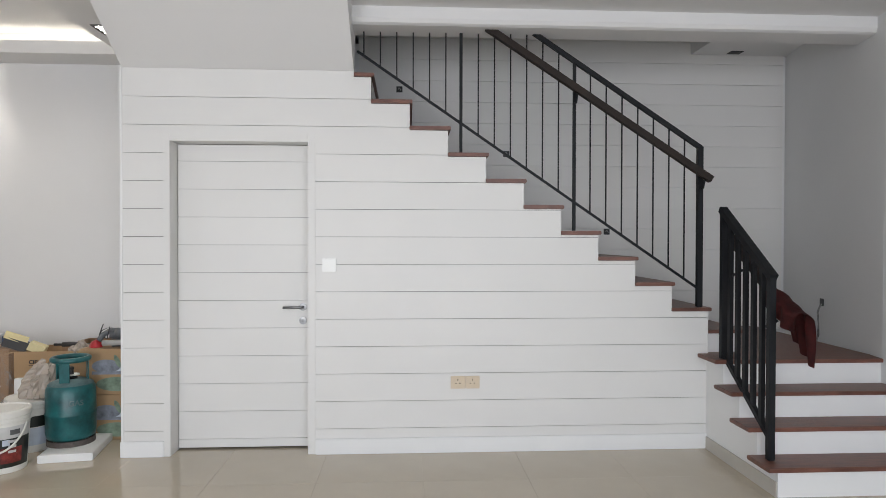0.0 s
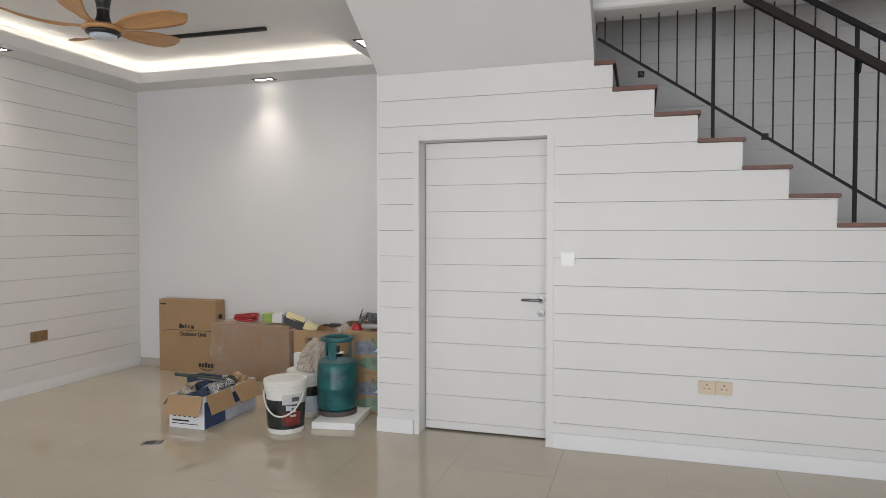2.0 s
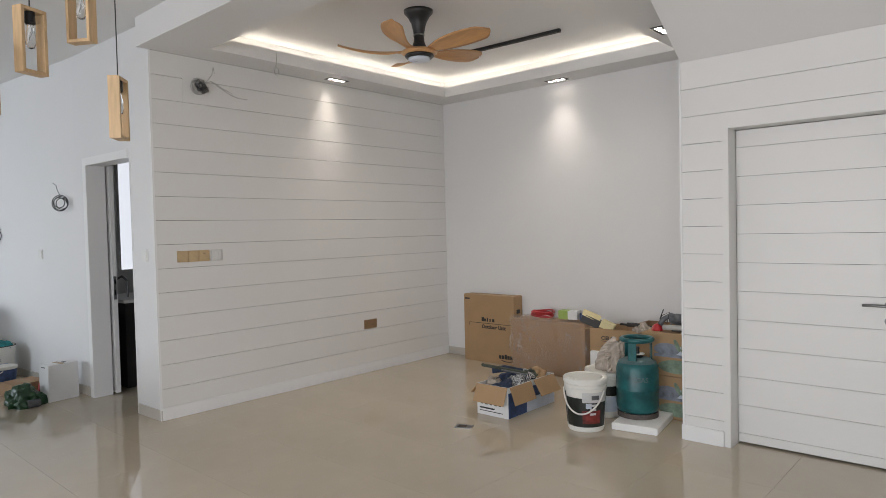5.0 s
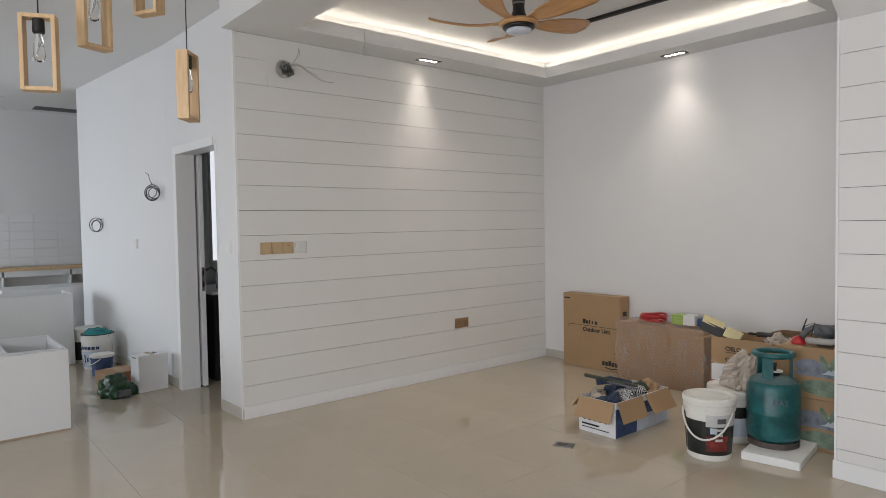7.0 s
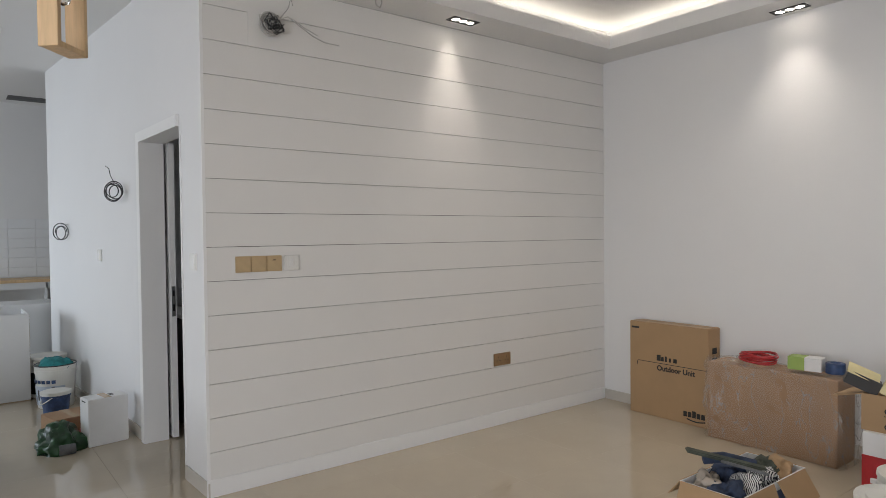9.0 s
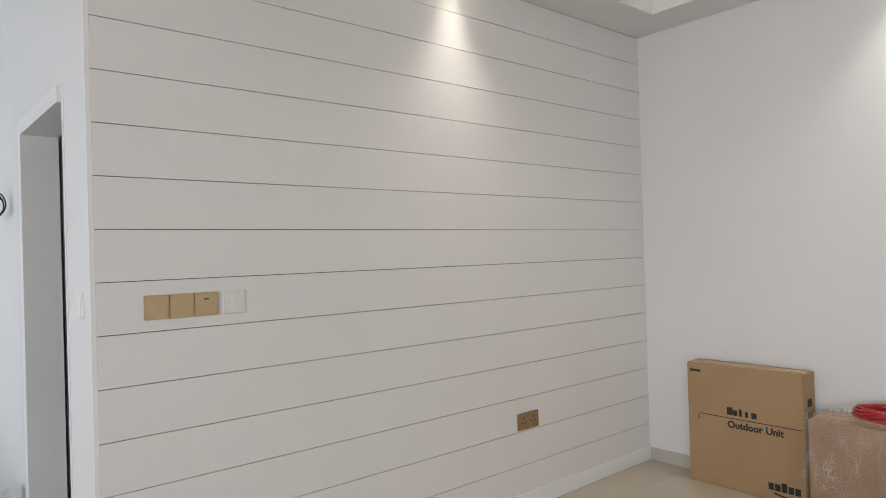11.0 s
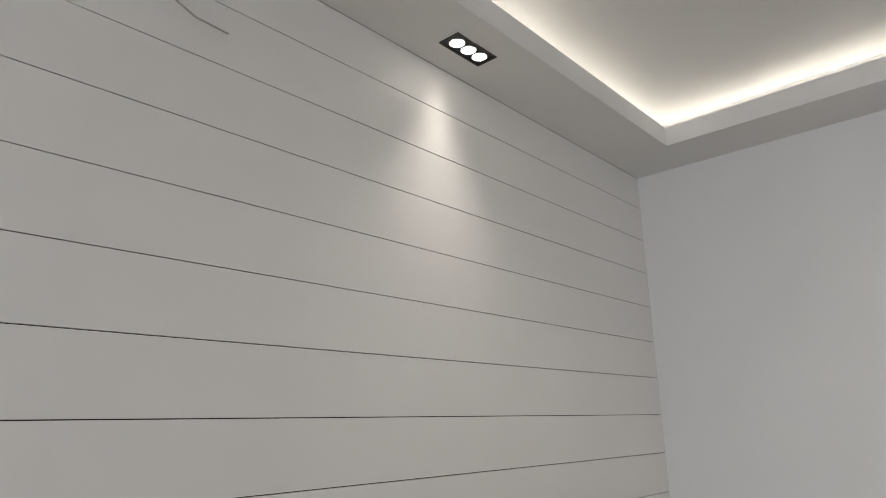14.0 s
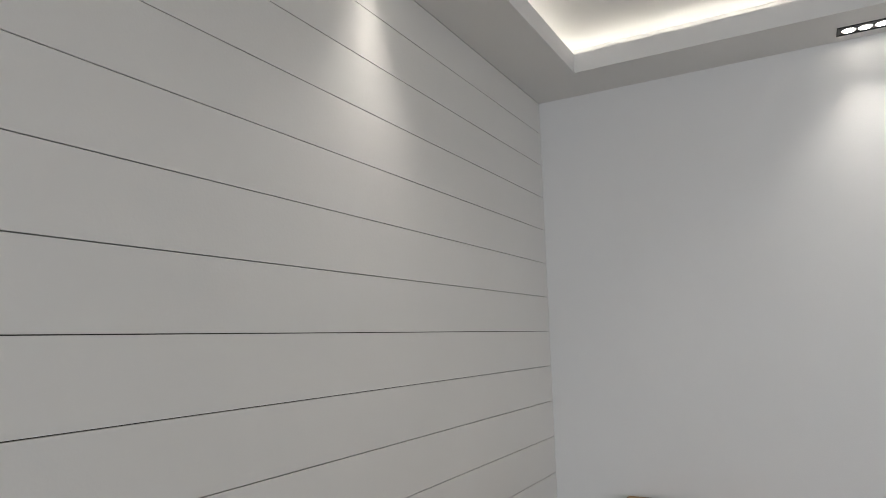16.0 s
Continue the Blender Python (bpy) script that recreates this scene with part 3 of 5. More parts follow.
for i in range(3):
    g = thing("wall_plate", TVX + 0.001, 2.880 + 0.0945 * i, 1.318, 0, "gold finish switch plate on the board wall", "switch", "gold plates in a row")
    part("plate", bx(0, 0.009, -0.0465, 0.0465, -0.047, 0.047, bevel=0.002), M_GOLD, g)
    part("rocker", bx(0.009, 0.012, -0.040, 0.040, -0.040, 0.040, bevel=0.001), M_GOLD, g)
    if i == 2:
        part("indicator", bx(0.012, 0.0128, -0.012, 0.008, 0.018, 0.023), M_BLACK, g)
g = thing("wall_plate", TVX + 0.001, 3.180, 1.318, 0, "white spur plate under a clear protective cover", "switch")
part("plate", bx(0, 0.008, -0.045, 0.045, -0.045, 0.045, bevel=0.002), M_WHITESW, g)
part("cover", bx(0.008, 0.014, -0.05, 0.055, -0.048, 0.048, bevel=0.003), M_FILM, g, "clear plastic cover")
part("rocker", bx(0.008, 0.0125, -0.014, 0.010, -0.024, 0.024, bevel=0.001), M_TRIM, g)
g = thing("wall_socket", TVX + 0.001, 4.918, 0.507, 0, "bronze finish double wall socket on white boards", "socket")
part("plate", bx(0, 0.009, -0.088, 0.088, -0.048, 0.048, bevel=0.003), M_BRONZE, g)
for s in (-0.042, 0.042):
    for hy, hz, w, h in ((0, 0.018, 0.007, 0.012), (-0.014, -0.008, 0.011, 0.006), (0.014, -0.008, 0.011, 0.006)):
        part("pin_hole", bx(0.0085, 0.0102, s + hy - w / 2, s + hy + w / 2, hz - h / 2, hz + h / 2), M_BLACK, g)
    part("rocker", bx(0.009, 0.012, s + 0.02, s + 0.032, 0.022, 0.036, bevel=0.001), M_BRONZE, g)


def coil_points(r, turns, pitch, wob, seed, steps=28):
    rnd = random.Random(seed)
    pts = []
    for i in range(int(turns * steps)):
        a = 2 * math.pi * i / steps
        rr = r * (1 + wob * math.sin(a * 0.37 + seed) + rnd.uniform(-0.01, 0.01))
        pts.append((pitch * i / steps + 0.01 * math.sin(a * 0.23 + seed), rr * math.cos(a), rr * math.sin(a)))
    return pts


def wire_coil(x, y, z, turn, r, turns, tail, material, label):
    w = thing("wire_coil", x, y, z, turn, label, "cable")
    part("coil", tube(coil_points(r, turns, 0.006, 0.26, 1.7 * r * 100), 0.0042, 6), material, w)
    part("tail", tube(tail, 0.003, 6), material, w)
    return w


wc = wire_coil(TVX + 0.015, 3.055, 2.735, 0, 0.055, 5.5, [(0.02, 0.03, 0.0), (0.04, 0.06, 0.04), (0.06, 0.10, 0.10), (0.06, 0.115, 0.17), (0.05, 0.13, 0.12)], M_CABLEG, "grey and black cable bundle hanging out of the board wall")
part("wire", tube([(0.02, 0.03, 0.02), (0.05, 0.10, 0.05), (0.06, 0.16, 0.01), (0.03, 0.27, -0.03), (0.012, 0.36, -0.05), (0.0, 0.465, -0.047)], 0.003, 6), M_CABLEG, wc)
part("wire", tube([(0.02, -0.03, 0.0), (0.03, 0.02, -0.05), (0.03, 0.06, 0.0), (0.03, 0.02, 0.06), (0.02, -0.04, 0.02)], 0.0045, 6), M_CABLEG, wc)
part("wire", tube([(0.02, 0.0, 0.02), (0.06, 0.12, 0.04), (0.06, 0.2, 0.0), (0.03, 0.30, -0.02)], 0.0028, 6), M_CABLEG, wc)
for k in range(6):
    rnd = random.Random(40 + k)
    cx, cy = rnd.uniform(0.0, 0.07), rnd.uniform(-0.03, 0.02)
    part("wire", tube([(0.02 + 0.006 * k, cx + rnd.uniform(0.02, 0.07) * math.cos(1.3 * i + k), cy + rnd.uniform(0.02, 0.06) * math.sin(1.3 * i + k)) for i in range(7)], 0.0034, 6), M_CABLE, wc)
hatch = thing("cover_plate", TVX + 0.001, 2.965, 2.68, 0, "white blank hatch plate on the board wall", "plate")
part("plate", bx(0, 0.003, -0.035, 0.035, -0.09, 0.11), M_BOARD, hatch)
lp = thing("cable_loop", TRAY[0] + 0.006, 3.62, SOFF + 0.06, 0, "thin white cable loop hanging from the ceiling band", "cable")
part("cable", tube([(0, 0, 0.02), (0, 0.004, -0.05), (0, -0.006, -0.10), (0, -0.022, -0.125), (0, -0.018, -0.165), (0, 0.010, -0.175), (0, 0.024, -0.14), (0, 0.014, -0.11), (0, -0.005, -0.10)], 0.0034, 6), M_CABLEG, lp)

KA = math.degrees(math.atan(KS2))
wc = wire_coil(-7.20, ky(-7.20) - 0.07, 1.83, KA - 50, 0.062, 4, [(0.01, 0, 0.07), (0.02, -0.02, 0.12), (0.02, -0.03, 0.17), (0.02, -0.06, 0.19)], M_CABLE, "black cable coil hanging on the corridor wall")
wc = wire_coil(-8.90, ky(-8.90) - 0.05, 1.537, KA - 55, 0.066, 2.6, [(0.01, 0.0, 0.066), (0.02, 0.04, 0.068), (0.02, 0.085, 0.066)], M_CABLE, "thin black cable ring on the corridor wall")
for x, z in ((-7.86, 1.332), (-5.68, 1.335)):
    s = thing("light_switch", x, ky(x) - 0.001, z, KA, "white light switch on the corridor wall", "switch", "corridor switches")
    part("plate", bx(-0.045, 0.045, -0.012, 0, -0.05, 0.05, bevel=0.003), M_WHITESW, s)
    part("rocker", bx(-0.035, 0.035, -0.017, -0.012, -0.04, 0.04, bevel=0.001), M_WHITESW, s)

for x, z in ((-0.26, 2.795), (0.70, 2.228), (1.625, 1.53)):
    b = thing("junction_box", x, NY - 0.013, z, 0, "black open junction box in the stair wall", "box", "stair wall boxes")
    part("rim", bx(-0.027, 0.027, -0.006, 0.001, -0.027, 0.027, bevel=0.002), M_BLACK, b)
    part("wire", tube([(-0.01, -0.006, 0.0), (-0.004, -0.016, 0.012), (0.008, -0.014, 0.0), (0.012, -0.006, -0.01)], 0.003, 6), M_CABLEG, b)
b = thing("junction_box", 3.148, 5.38, 0.955, 79, "black open wall box with loose wires by the landing", "box")
part("rim", bx(-0.03, 0.03, -0.002, 0.006, -0.03, 0.03, bevel=0.002), M_BLACK, b)
for k in range(4):
    part("wire", tube([(-0.01 + 0.006 * k, 0.006, -0.01), (-0.015 + 0.01 * k, 0.03, -0.08), (-0.02 + 0.008 * k, 0.025, -0.18), (-0.03 + 0.014 * k, 0.03, -0.26 - 0.02 * k)], 0.0028, 6), M_CABLE if k % 2 else M_CABLEG, b)


# ---- lamps and fan ----
def downlight(x, y, turn, label="black recessed triple downlight, lit"):
    d = thing("downlight", x, y, SOFF, turn, label, "downlight", "triple downlights")
    f = bmesh.new()
    for a, b, c, e in ((-0.115, 0.115, 0.040, 0.048), (-0.115, 0.115, -0.048, -0.040), (-0.115, -0.105, -0.040, 0.040), (0.105, 0.115, -0.040, 0.040)):
        box(f, a, b, c, e, -0.005, -0.0005)
    part("frame", f, M_BLACK, d)
    part("housing", bx(-0.105, 0.105, -0.040, 0.040, -0.0018, -0.0006), M_BLACK, d)
    for k in (-1, 0, 1):
        lens = part("lens", lathe([(0.0, -0.0062), (0.024, -0.006), (0.0275, -0.0035), (0.0275, -0.0018)], 24, Matrix.Translation((0.066 * k, 0, 0))), M_GLOW, d, "bright warm white lens", smooth=True)
        part("ring", lathe([(0.0278, -0.002), (0.030, -0.0055), (0.033, -0.002)], 24, Matrix.Translation((0.066 * k, 0, 0))), M_STEEL, lens)
    return d


downlight(-5.33, 4.418, 90)
downlight(-3.85, 6.05, 0)
downlight(-2.39, 5.2, 90)
d = thing("stair_downlight", 2.765, 6.06, 3.15, 0, "black recessed downlight over the landing, unlit", "downlight")
part("frame", bx(-0.058, 0.058, -0.045, 0.045, -0.006, 0, bevel=0.002), M_BLACK, d)
part("lens", bx(-0.045, 0.045, -0.032, 0.032, -0.008, -0.006), M_DARK, d)
tr = thing("track_rail", -3.81, 5.225, ROOF, 2, "black ceiling track rail", "track")
part("rail", bx(-0.5, 0.5, -0.018, 0.018, -0.03, 0, bevel=0.003), M_BLACK, tr)
part("slot", bx(-0.49, 0.49, -0.006, 0.006, -0.032, -0.03), M_DARK, tr)

fan = thing("ceiling_fan", -3.85, 4.04, ROOF, 0, "black ceiling fan with five carved wooden blades", "ceiling fan")
part("canopy", lathe([(0.0, 0.0), (0.115, -0.001), (0.112, -0.02), (0.085, -0.05), (0.058, -0.10), (0.045, -0.16), (0.040, -0.20), (0.042, -0.24), (0.06, -0.29), (0.085, -0.315), (0.0, -0.318)], 40), M_BLACK, fan, smooth=True)
part("collar", lathe([(0.041, -0.185), (0.0445, -0.185), (0.0445, -0.195), (0.041, -0.195)], 32), M_STEEL, fan)
part("hub", lathe([(0.0, -0.296), (0.10, -0.30), (0.135, -0.315), (0.14, -0.33), (0.12, -0.342), (0.0, -0.343)], 40), M_BLADE, fan, smooth=True)
part("motor", lathe([(0.0, -0.338), (0.11, -0.34), (0.115, -0.355), (0.10, -0.368), (0.0, -0.37)], 40), M_BLACK, fan, smooth=True)
part("lamp_lens", lathe([(0.0, -0.366), (0.088, -0.368), (0.084, -0.385), (0.05, -0.395), (0.0, -0.398)], 40), M_LENS, fan, "frosted round lamp lens", smooth=True)


def blade():
    bm = bmesh.new()
    n, w = 18, 8
    top, bot = [], []
    for i in range(n + 1):
        u = i / n
        r = 0.09 + 0.54 * u
        half = 0.040 + 0.052 * math.sin(min(1.0, u * 1.12) * math.pi * 0.62) ** 1.3
        half *= (1 - max(0, (u - 0.86) / 0.14) ** 2 * 0.85)
        sweep = -0.045 * math.sin(u * math.pi) + 0.035 * u * u
        zc = -0.318 + 0.008 * u + 0.045 * u ** 2.5
        tw = -radians(24 - 12 * u) * min(1, u * 4)
        rt, rb = [], []
        for j in range(w + 1):
            s = (j / w * 2 - 1) * half
            camber = 0.010 * (1 - (2 * j / w - 1) ** 2)
            y, z = sweep + s * math.cos(tw), zc + s * math.sin(tw) + camber
            rt.append(bm.verts.new((r, y, z + 0.004)))
            rb.append(bm.verts.new((r, y, z - 0.004)))
        top.append(rt)
        bot.append(rb)
    for a in range(n):
        for j in range(w):
            bm.faces.new((top[a][j], top[a + 1][j], top[a + 1][j + 1], top[a][j + 1]))
            bm.faces.new((bot[a][j], bot[a][j + 1], bot[a + 1][j + 1], bot[a + 1][j]))
        bm.faces.new((top[a][0], bot[a][0], bot[a + 1][0], top[a + 1][0]))
        bm.faces.new((top[a][w], top[a + 1][w], bot[a + 1][w], bot[a][w]))
    bm.faces.new(top[0] + bot[0][::-1])
    bm.faces.new(top[n] + bot[n][::-1])
    return bm


for k in range(5):
    b = part("blade", blade(), M_BLADE, fan, smooth=True)
    b.matrix_basis = Matrix.Rotation(radians(77 + 72 * k), 4, 'Z')


def pendant(x, y, z0, z1, turn):
    p = thing("pendant_lamp", x, y, z0, turn, "pine box-frame pendant lamp with a clear bulb", "pendant lamp", "pine pendants over the dining area")
    h, w, t, d = z1 - z0, 0.068, 0.016, 0.029
    part("frame_side", bx(-w, -w + t, -d, d, 0, h, bevel=0.001), M_PINE, p)
    part("frame_side", bx(w - t, w, -d, d, 0, h, bevel=0.001), M_PINE, p)
    part("frame_top", bx(-w + t, w - t, -d, d, h - t, h, bevel=0.001), M_PINE, p)
    part("frame_bottom", bx(-w + t, w - t, -d, d, 0, t, bevel=0.001), M_PINE, p)
    part("holder", lathe([(0, h - t), (0.022, h - t), (0.024, h - t - 0.055), (0.018, h - t - 0.062), (0, h - t - 0.062)], 20), M_BLACK, p)
    bl = part("bulb", lathe([(0.012, h - t - 0.06), (0.016, h - t - 0.085), (0.022, h - t - 0.11), (0.023, h - t - 0.15), (0.018, h - t - 0.172), (0.0, h - t - 0.18)], 24), M_GLASS, p, "clear glass filament bulb", smooth=True)
    bl.visible_shadow = False
    part("filament", tube([(0.0, 0, h - t - 0.06), (0.006, 0, h - t - 0.10), (-0.006, 0, h - t - 0.14), (0, 0, h - t - 0.10)], 0.0008, 5), M_STEEL, bl)
    part("cord", tube([(0, 0, h), (0, 0, ROOF - z0 - 0.01)], 0.003, 6), M_CABLE, p)
    part("ceiling_cup", lathe([(0, ROOF - z0), (0.045, ROOF - z0), (0.045, ROOF - z0 - 0.018), (0, ROOF - z0 - 0.02)], 24), M_BLACK, p)
    return p


pendant(-3.925, 1.785, 2.012, 2.338, 139)
pendant(-3.87, 1.16, 2.07, 2.385, 67)
pendant(-3.93, 1.385, 2.293, 2.61, 113)
pendant(-3.95, 1.625, 2.495, 2.81, 30)


# ---- stored things in the living room ----
def carton(name, x, y, z, turn, w, d, h, material, label, category="carton", group=""):
    """A taped carton: w along x, d along y, from its middle."""
    c = thing(name, x, y, z, turn, label, category, group)
    part("body", bx(-w / 2, w / 2, -d / 2, d / 2, 0, h, bevel=0.004), material, c)
    part("tape", bx(-w / 2 + 0.004, w / 2 - 0.004, -0.025, 0.025, h, h + 0.0008), M_TAPE, c)
    return c


ast = carton("dish_carton", -4.751, 6.075, 0, 0, 0.70, 0.155, 0.752, M_KRAFT, "tall brown carton of an outdoor unit against the wall")
part("line", bx(-0.27, 0.335, -0.0795, -0.0775, 0.433, 0.437), M_INK, ast)
writing("Outdoor Unit", 0.058, M_INK, ast, Matrix.Translation((-0.095, -0.0785, 0.378)) @ FACE_S, bold=0.0018)
for k, (lw, lh) in enumerate(((0.034, 0.046), (0.026, 0.032), (0.016, 0.042), (0.016, 0.032), (0.030, 0.032))):
    part("print", bx(-0.095 + 0.037 * k, -0.095 + 0.037 * k + lw, -0.0795, -0.0775, 0.455, 0.455 + lh), M_INK, ast)
for k in range(5):
    part("print", bx(0.14 + 0.037 * k, 0.17 + 0.037 * k, -0.0795, -0.0775, 0.06, 0.112 if k == 2 else 0.10), M_INK, ast)
part("swoosh", tube([(0.17 + 0.03 * i, -0.078, 0.045 - 0.012 * math.sin(math.pi * i / 5)) for i in range(6)], 0.005, 6), M_INK, ast)
part("print", bx(-0.33, -0.26, -0.0795, -0.0775, 0.695, 0.71), M_INK, ast)
part("print", bx(-0.28, -0.275, -0.0795, -0.0775, 0.40, 0.43), M_INK, ast)
for k in range(3):
    part("symbol", bx(0.3495, 0.3515, -0.03, 0.03, 0.56 - 0.075 * k, 0.605 - 0.075 * k), M_INK, ast)

wrapped = carton("wrapped_carton", -3.90, 5.99, 0, 0, 0.86, 0.27, 0.545, M_KRAFT2, "large brown carton wrapped in clear plastic film")
fm = bx(-0.445, 0.47, -0.15, 0.14, 0.003, 0.556)
bmesh.ops.subdivide_edges(fm, edges=fm.edges[:], cuts=22, use_grid_fill=True)
rumple(fm, 0.024, 6, 3)
rumple(fm, 0.020, 17, 9)
rumple(fm, 0.010, 40, 5)
part("film", fm, M_WRAP, wrapped, "crinkled clear plastic film", smooth=True)

hose = thing("cable_coil", -4.02, 5.97, 0.57, 0, "coil of red cable lying on the wrapped carton", "cable")
for k in range(7):
    rnd = random.Random(k)
    ox, oy, rr = rnd.uniform(-0.008, 0.008), rnd.uniform(-0.008, 0.008), 0.095 + rnd.uniform(-0.014, 0.016)
    part("loop", tube([(ox + rr * 1.18 * math.cos(a), oy + rr * math.sin(a), 0.008 + 0.0085 * k + 0.006 * math.sin(2 * a + k)) for a in [2 * math.pi * i / 30 for i in range(30)]], 0.006, 8, closed=True), M_REDPVC, hose, smooth=True)
lime = thing("lime_box", -3.70, 5.97, 0.57, 8, "small lime green and white carton on the wrapped carton", "box")
part("body", bx(-0.10, 0.0, -0.055, 0.055, 0, 0.085, bevel=0.002), M_LIME, lime)
part("white_end", bx(0.0, 0.10, -0.055, 0.055, 0, 0.085, bevel=0.002), M_WHITEP, lime)
roll = thing("tape_roll", -3.53, 5.98, 0.57, 0, "blue roll of tape on the wrapped carton", "tape")
part("roll", lathe([(0.03, 0), (0.055, 0), (0.056, 0.004), (0.056, 0.064), (0.055, 0.068), (0.03, 0.068), (0.03, 0)], 28), M_BLUEP, roll, smooth=True)

opened = thing("open_carton", -2.93, 5.66, 0.385, 0, "open brown carton with lettering, lying on other boxes", "carton")
for a in ((-0.28, 0.28, -0.17, -0.164, 0, 0.20), (-0.28, 0.28, 0.164, 0.17, 0, 0.20), (-0.28, -0.274, -0.164, 0.164, 0, 0.20), (0.274, 0.28, -0.164, 0.164, 0, 0.20), (-0.274, 0.274, -0.164, 0.164, 0, 0.006)):
    part("wall", bx(*a), M_KRAFT, opened)
fl = part("flap", bx(-0.15, 0.0, -0.165, 0.13, -0.006, 0.0, m=Matrix.Rotation(radians(-14), 4, 'Y')), M_KRAFT, opened)
fl.matrix_basis = pose(-0.283, 0.0, 0.198, 0, 0, 0)
writing("CIELO", 0.044, M_INK, opened, Matrix.Translation((-0.17, -0.1715, 0.105)) @ FACE_S, bold=0.001)
writing("C/NO", 0.044, M_INK, opened, Matrix.Translation((-0.17, -0.1715, 0.02)) @ FACE_S, bold=0.001)
part("line", bx(-0.17, 0.02, -0.1725, -0.1705, 0.09, 0.094), M_INK, opened)
under = carton("white_carton", -3.02, 5.60, 0, 0, 0.34, 0.30, 0.385, M_WHITEP, "white and red carton under an open carton")
part("red_print", bx(-0.172, 0.172, -0.152, -0.1505, 0.05, 0.26), M_REDPVC, under)
tilt = thing("small_carton", -3.19, 5.55, 0.585, 22, "small tilted black and yellow carton with an open flap", "carton")
q = part("body", bx(-0.085, 0.085, -0.05, 0.05, 0, 0.075, bevel=0.002), M_DARK, tilt)
q.matrix_basis = pose(-0.05, 0, 0.02, 0, 24, 0)
q = part("flap", bx(-0.08, 0.085, -0.04, 0.04, 0, 0.003), M_YELLOW, tilt)
q.matrix_basis = pose(-0.03, -0.02, 0.105, 38, 24, 8)
q = part("yellow_side", bx(0, 0.12, -0.05, 0.05, 0, 0.065, bevel=0.002), M_YELLOW, tilt)
q.matrix_basis = pose(0.045, -0.01, 0.012, 0, 24, -6)

back = thing("storage_carton", -2.55, 5.86, 0, 0, "open brown storage carton by the wall", "carton")
for a in ((-0.38, 0.38, -0.22, -0.214, 0, 0.60), (-0.38, 0.38, 0.214, 0.22, 0, 0.60), (-0.38, -0.374, -0.214, 0.214, 0, 0.60), (0.374, 0.38, -0.214, 0.214, 0, 0.60), (-0.374, 0.374, -0.214, 0.214, 0, 0.006)):
    part("wall", bx(*a), M_KRAFT2, back)


def drink_carton(z, label):
    c = thing("drink_carton", -2.33, 5.30, z, 0, label, "carton", "printed drink cartons")
    part("body", bx(-0.22, 0.22, -0.16, 0.16, 0, 0.328, bevel=0.004), M_KRAFT, c)
    part("white_print", lathe([(0, 0), (0.07, 0), (0, 0.0005)], 32, Matrix.Translation((0.04, -0.1598, 0.19)) @ Matrix.Rotation(radians(90), 4, 'X') @ Matrix.Diagonal((1.9, 1.1, 1, 1))), M_PALEP, c)
    part("green_print", lathe([(0, 0), (0.085, 0), (0.095, 0.0006), (0, 0.0012)], 32, Matrix.Translation((0.05, -0.160, 0.075)) @ Matrix.Rotation(radians(90), 4, 'X') @ Matrix.Diagonal((1.6, 0.55, 1, 1))), M_FADEG, c)
    part("blue_print", lathe([(0, 0), (0.06, 0), (0, 0.0012)], 32, Matrix.Translation((-0.03, -0.1605, 0.205)) @ Matrix.Rotation(radians(90), 4, 'X') @ Matrix.Diagonal((1.7, 0.8, 1, 1))), M_FADEB, c)
    for k, (lx, lr) in enumerate(((0.05, 25), (0.10, -20), (0.14, -45))):
        part("leaf_print", lathe([(0, 0), (0.022, 0), (0, 0.0008)], 20, Matrix.Translation((lx, -0.1612, 0.24)) @ Matrix.Rotation(radians(90), 4, 'X') @ Matrix.Rotation(radians(lr), 4, 'Z') @ Matrix.Diagonal((0.8, 2.3, 1, 1))), M_FADEG, c)
    part("name_bar", bx(-0.13, 0.13, -0.1632, -0.1622, 0.145, 0.168), M_FADEB, c, "dark printed name bar")
    part("tape", bx(-0.216, 0.216, -0.025, 0.025, 0.328, 0.3288), M_TAPE, c)
    return c


drink_carton(0, "printed brown drink carton under another carton")
drink_carton(0.330, "printed brown drink carton with tools on top")

umb = thing("umbrella", -2.93, 5.655, 0.612, -6, "black folded umbrella lying over carton rims", "umbrella")
part("canopy", rumple(tube([(0, 0, 0.0), (0.08, 0.0, 0.004), (0.16, 0.0, 0.0), (0.27, 0.0, -0.004)], 0.019, 14), 0.008, 40, 3), M_DARK, umb)
part("handle", tube([(-0.07, 0, 0.0), (0.0, 0, 0.0)], 0.010, 10), M_BLACK, umb)
wp = thing("plastic_wrap", -2.72, 5.57, 0.575, 0, "crumpled white plastic wrap on an open carton", "bag")
part("wrap", blob(0.13, 0.07, 0.06, 0.05, 16, 9), M_BAG, wp)
drill = thing("power_tool", -2.30, 5.28, 0.66, 20, "dark grey power drill lying on a carton", "tool")
part("body", rumple(lathe([(0, -0.12), (0.03, -0.12), (0.042, -0.06), (0.045, 0.02), (0.03, 0.07), (0.018, 0.11), (0, 0.115)], 24, Matrix.Translation((0.03, 0, 0.09)) @ Matrix.Rotation(radians(90), 4, 'Y')), 0.004, 30), M_GREYT, drill, smooth=True)
part("grip", bx(-0.05, -0.005, -0.022, 0.022, 0.0, 0.09, bevel=0.01), M_GREYT, drill)
part("battery", bx(-0.08, 0.02, -0.035, 0.035, 0.0, 0.04, bevel=0.008), M_BLACK, drill)
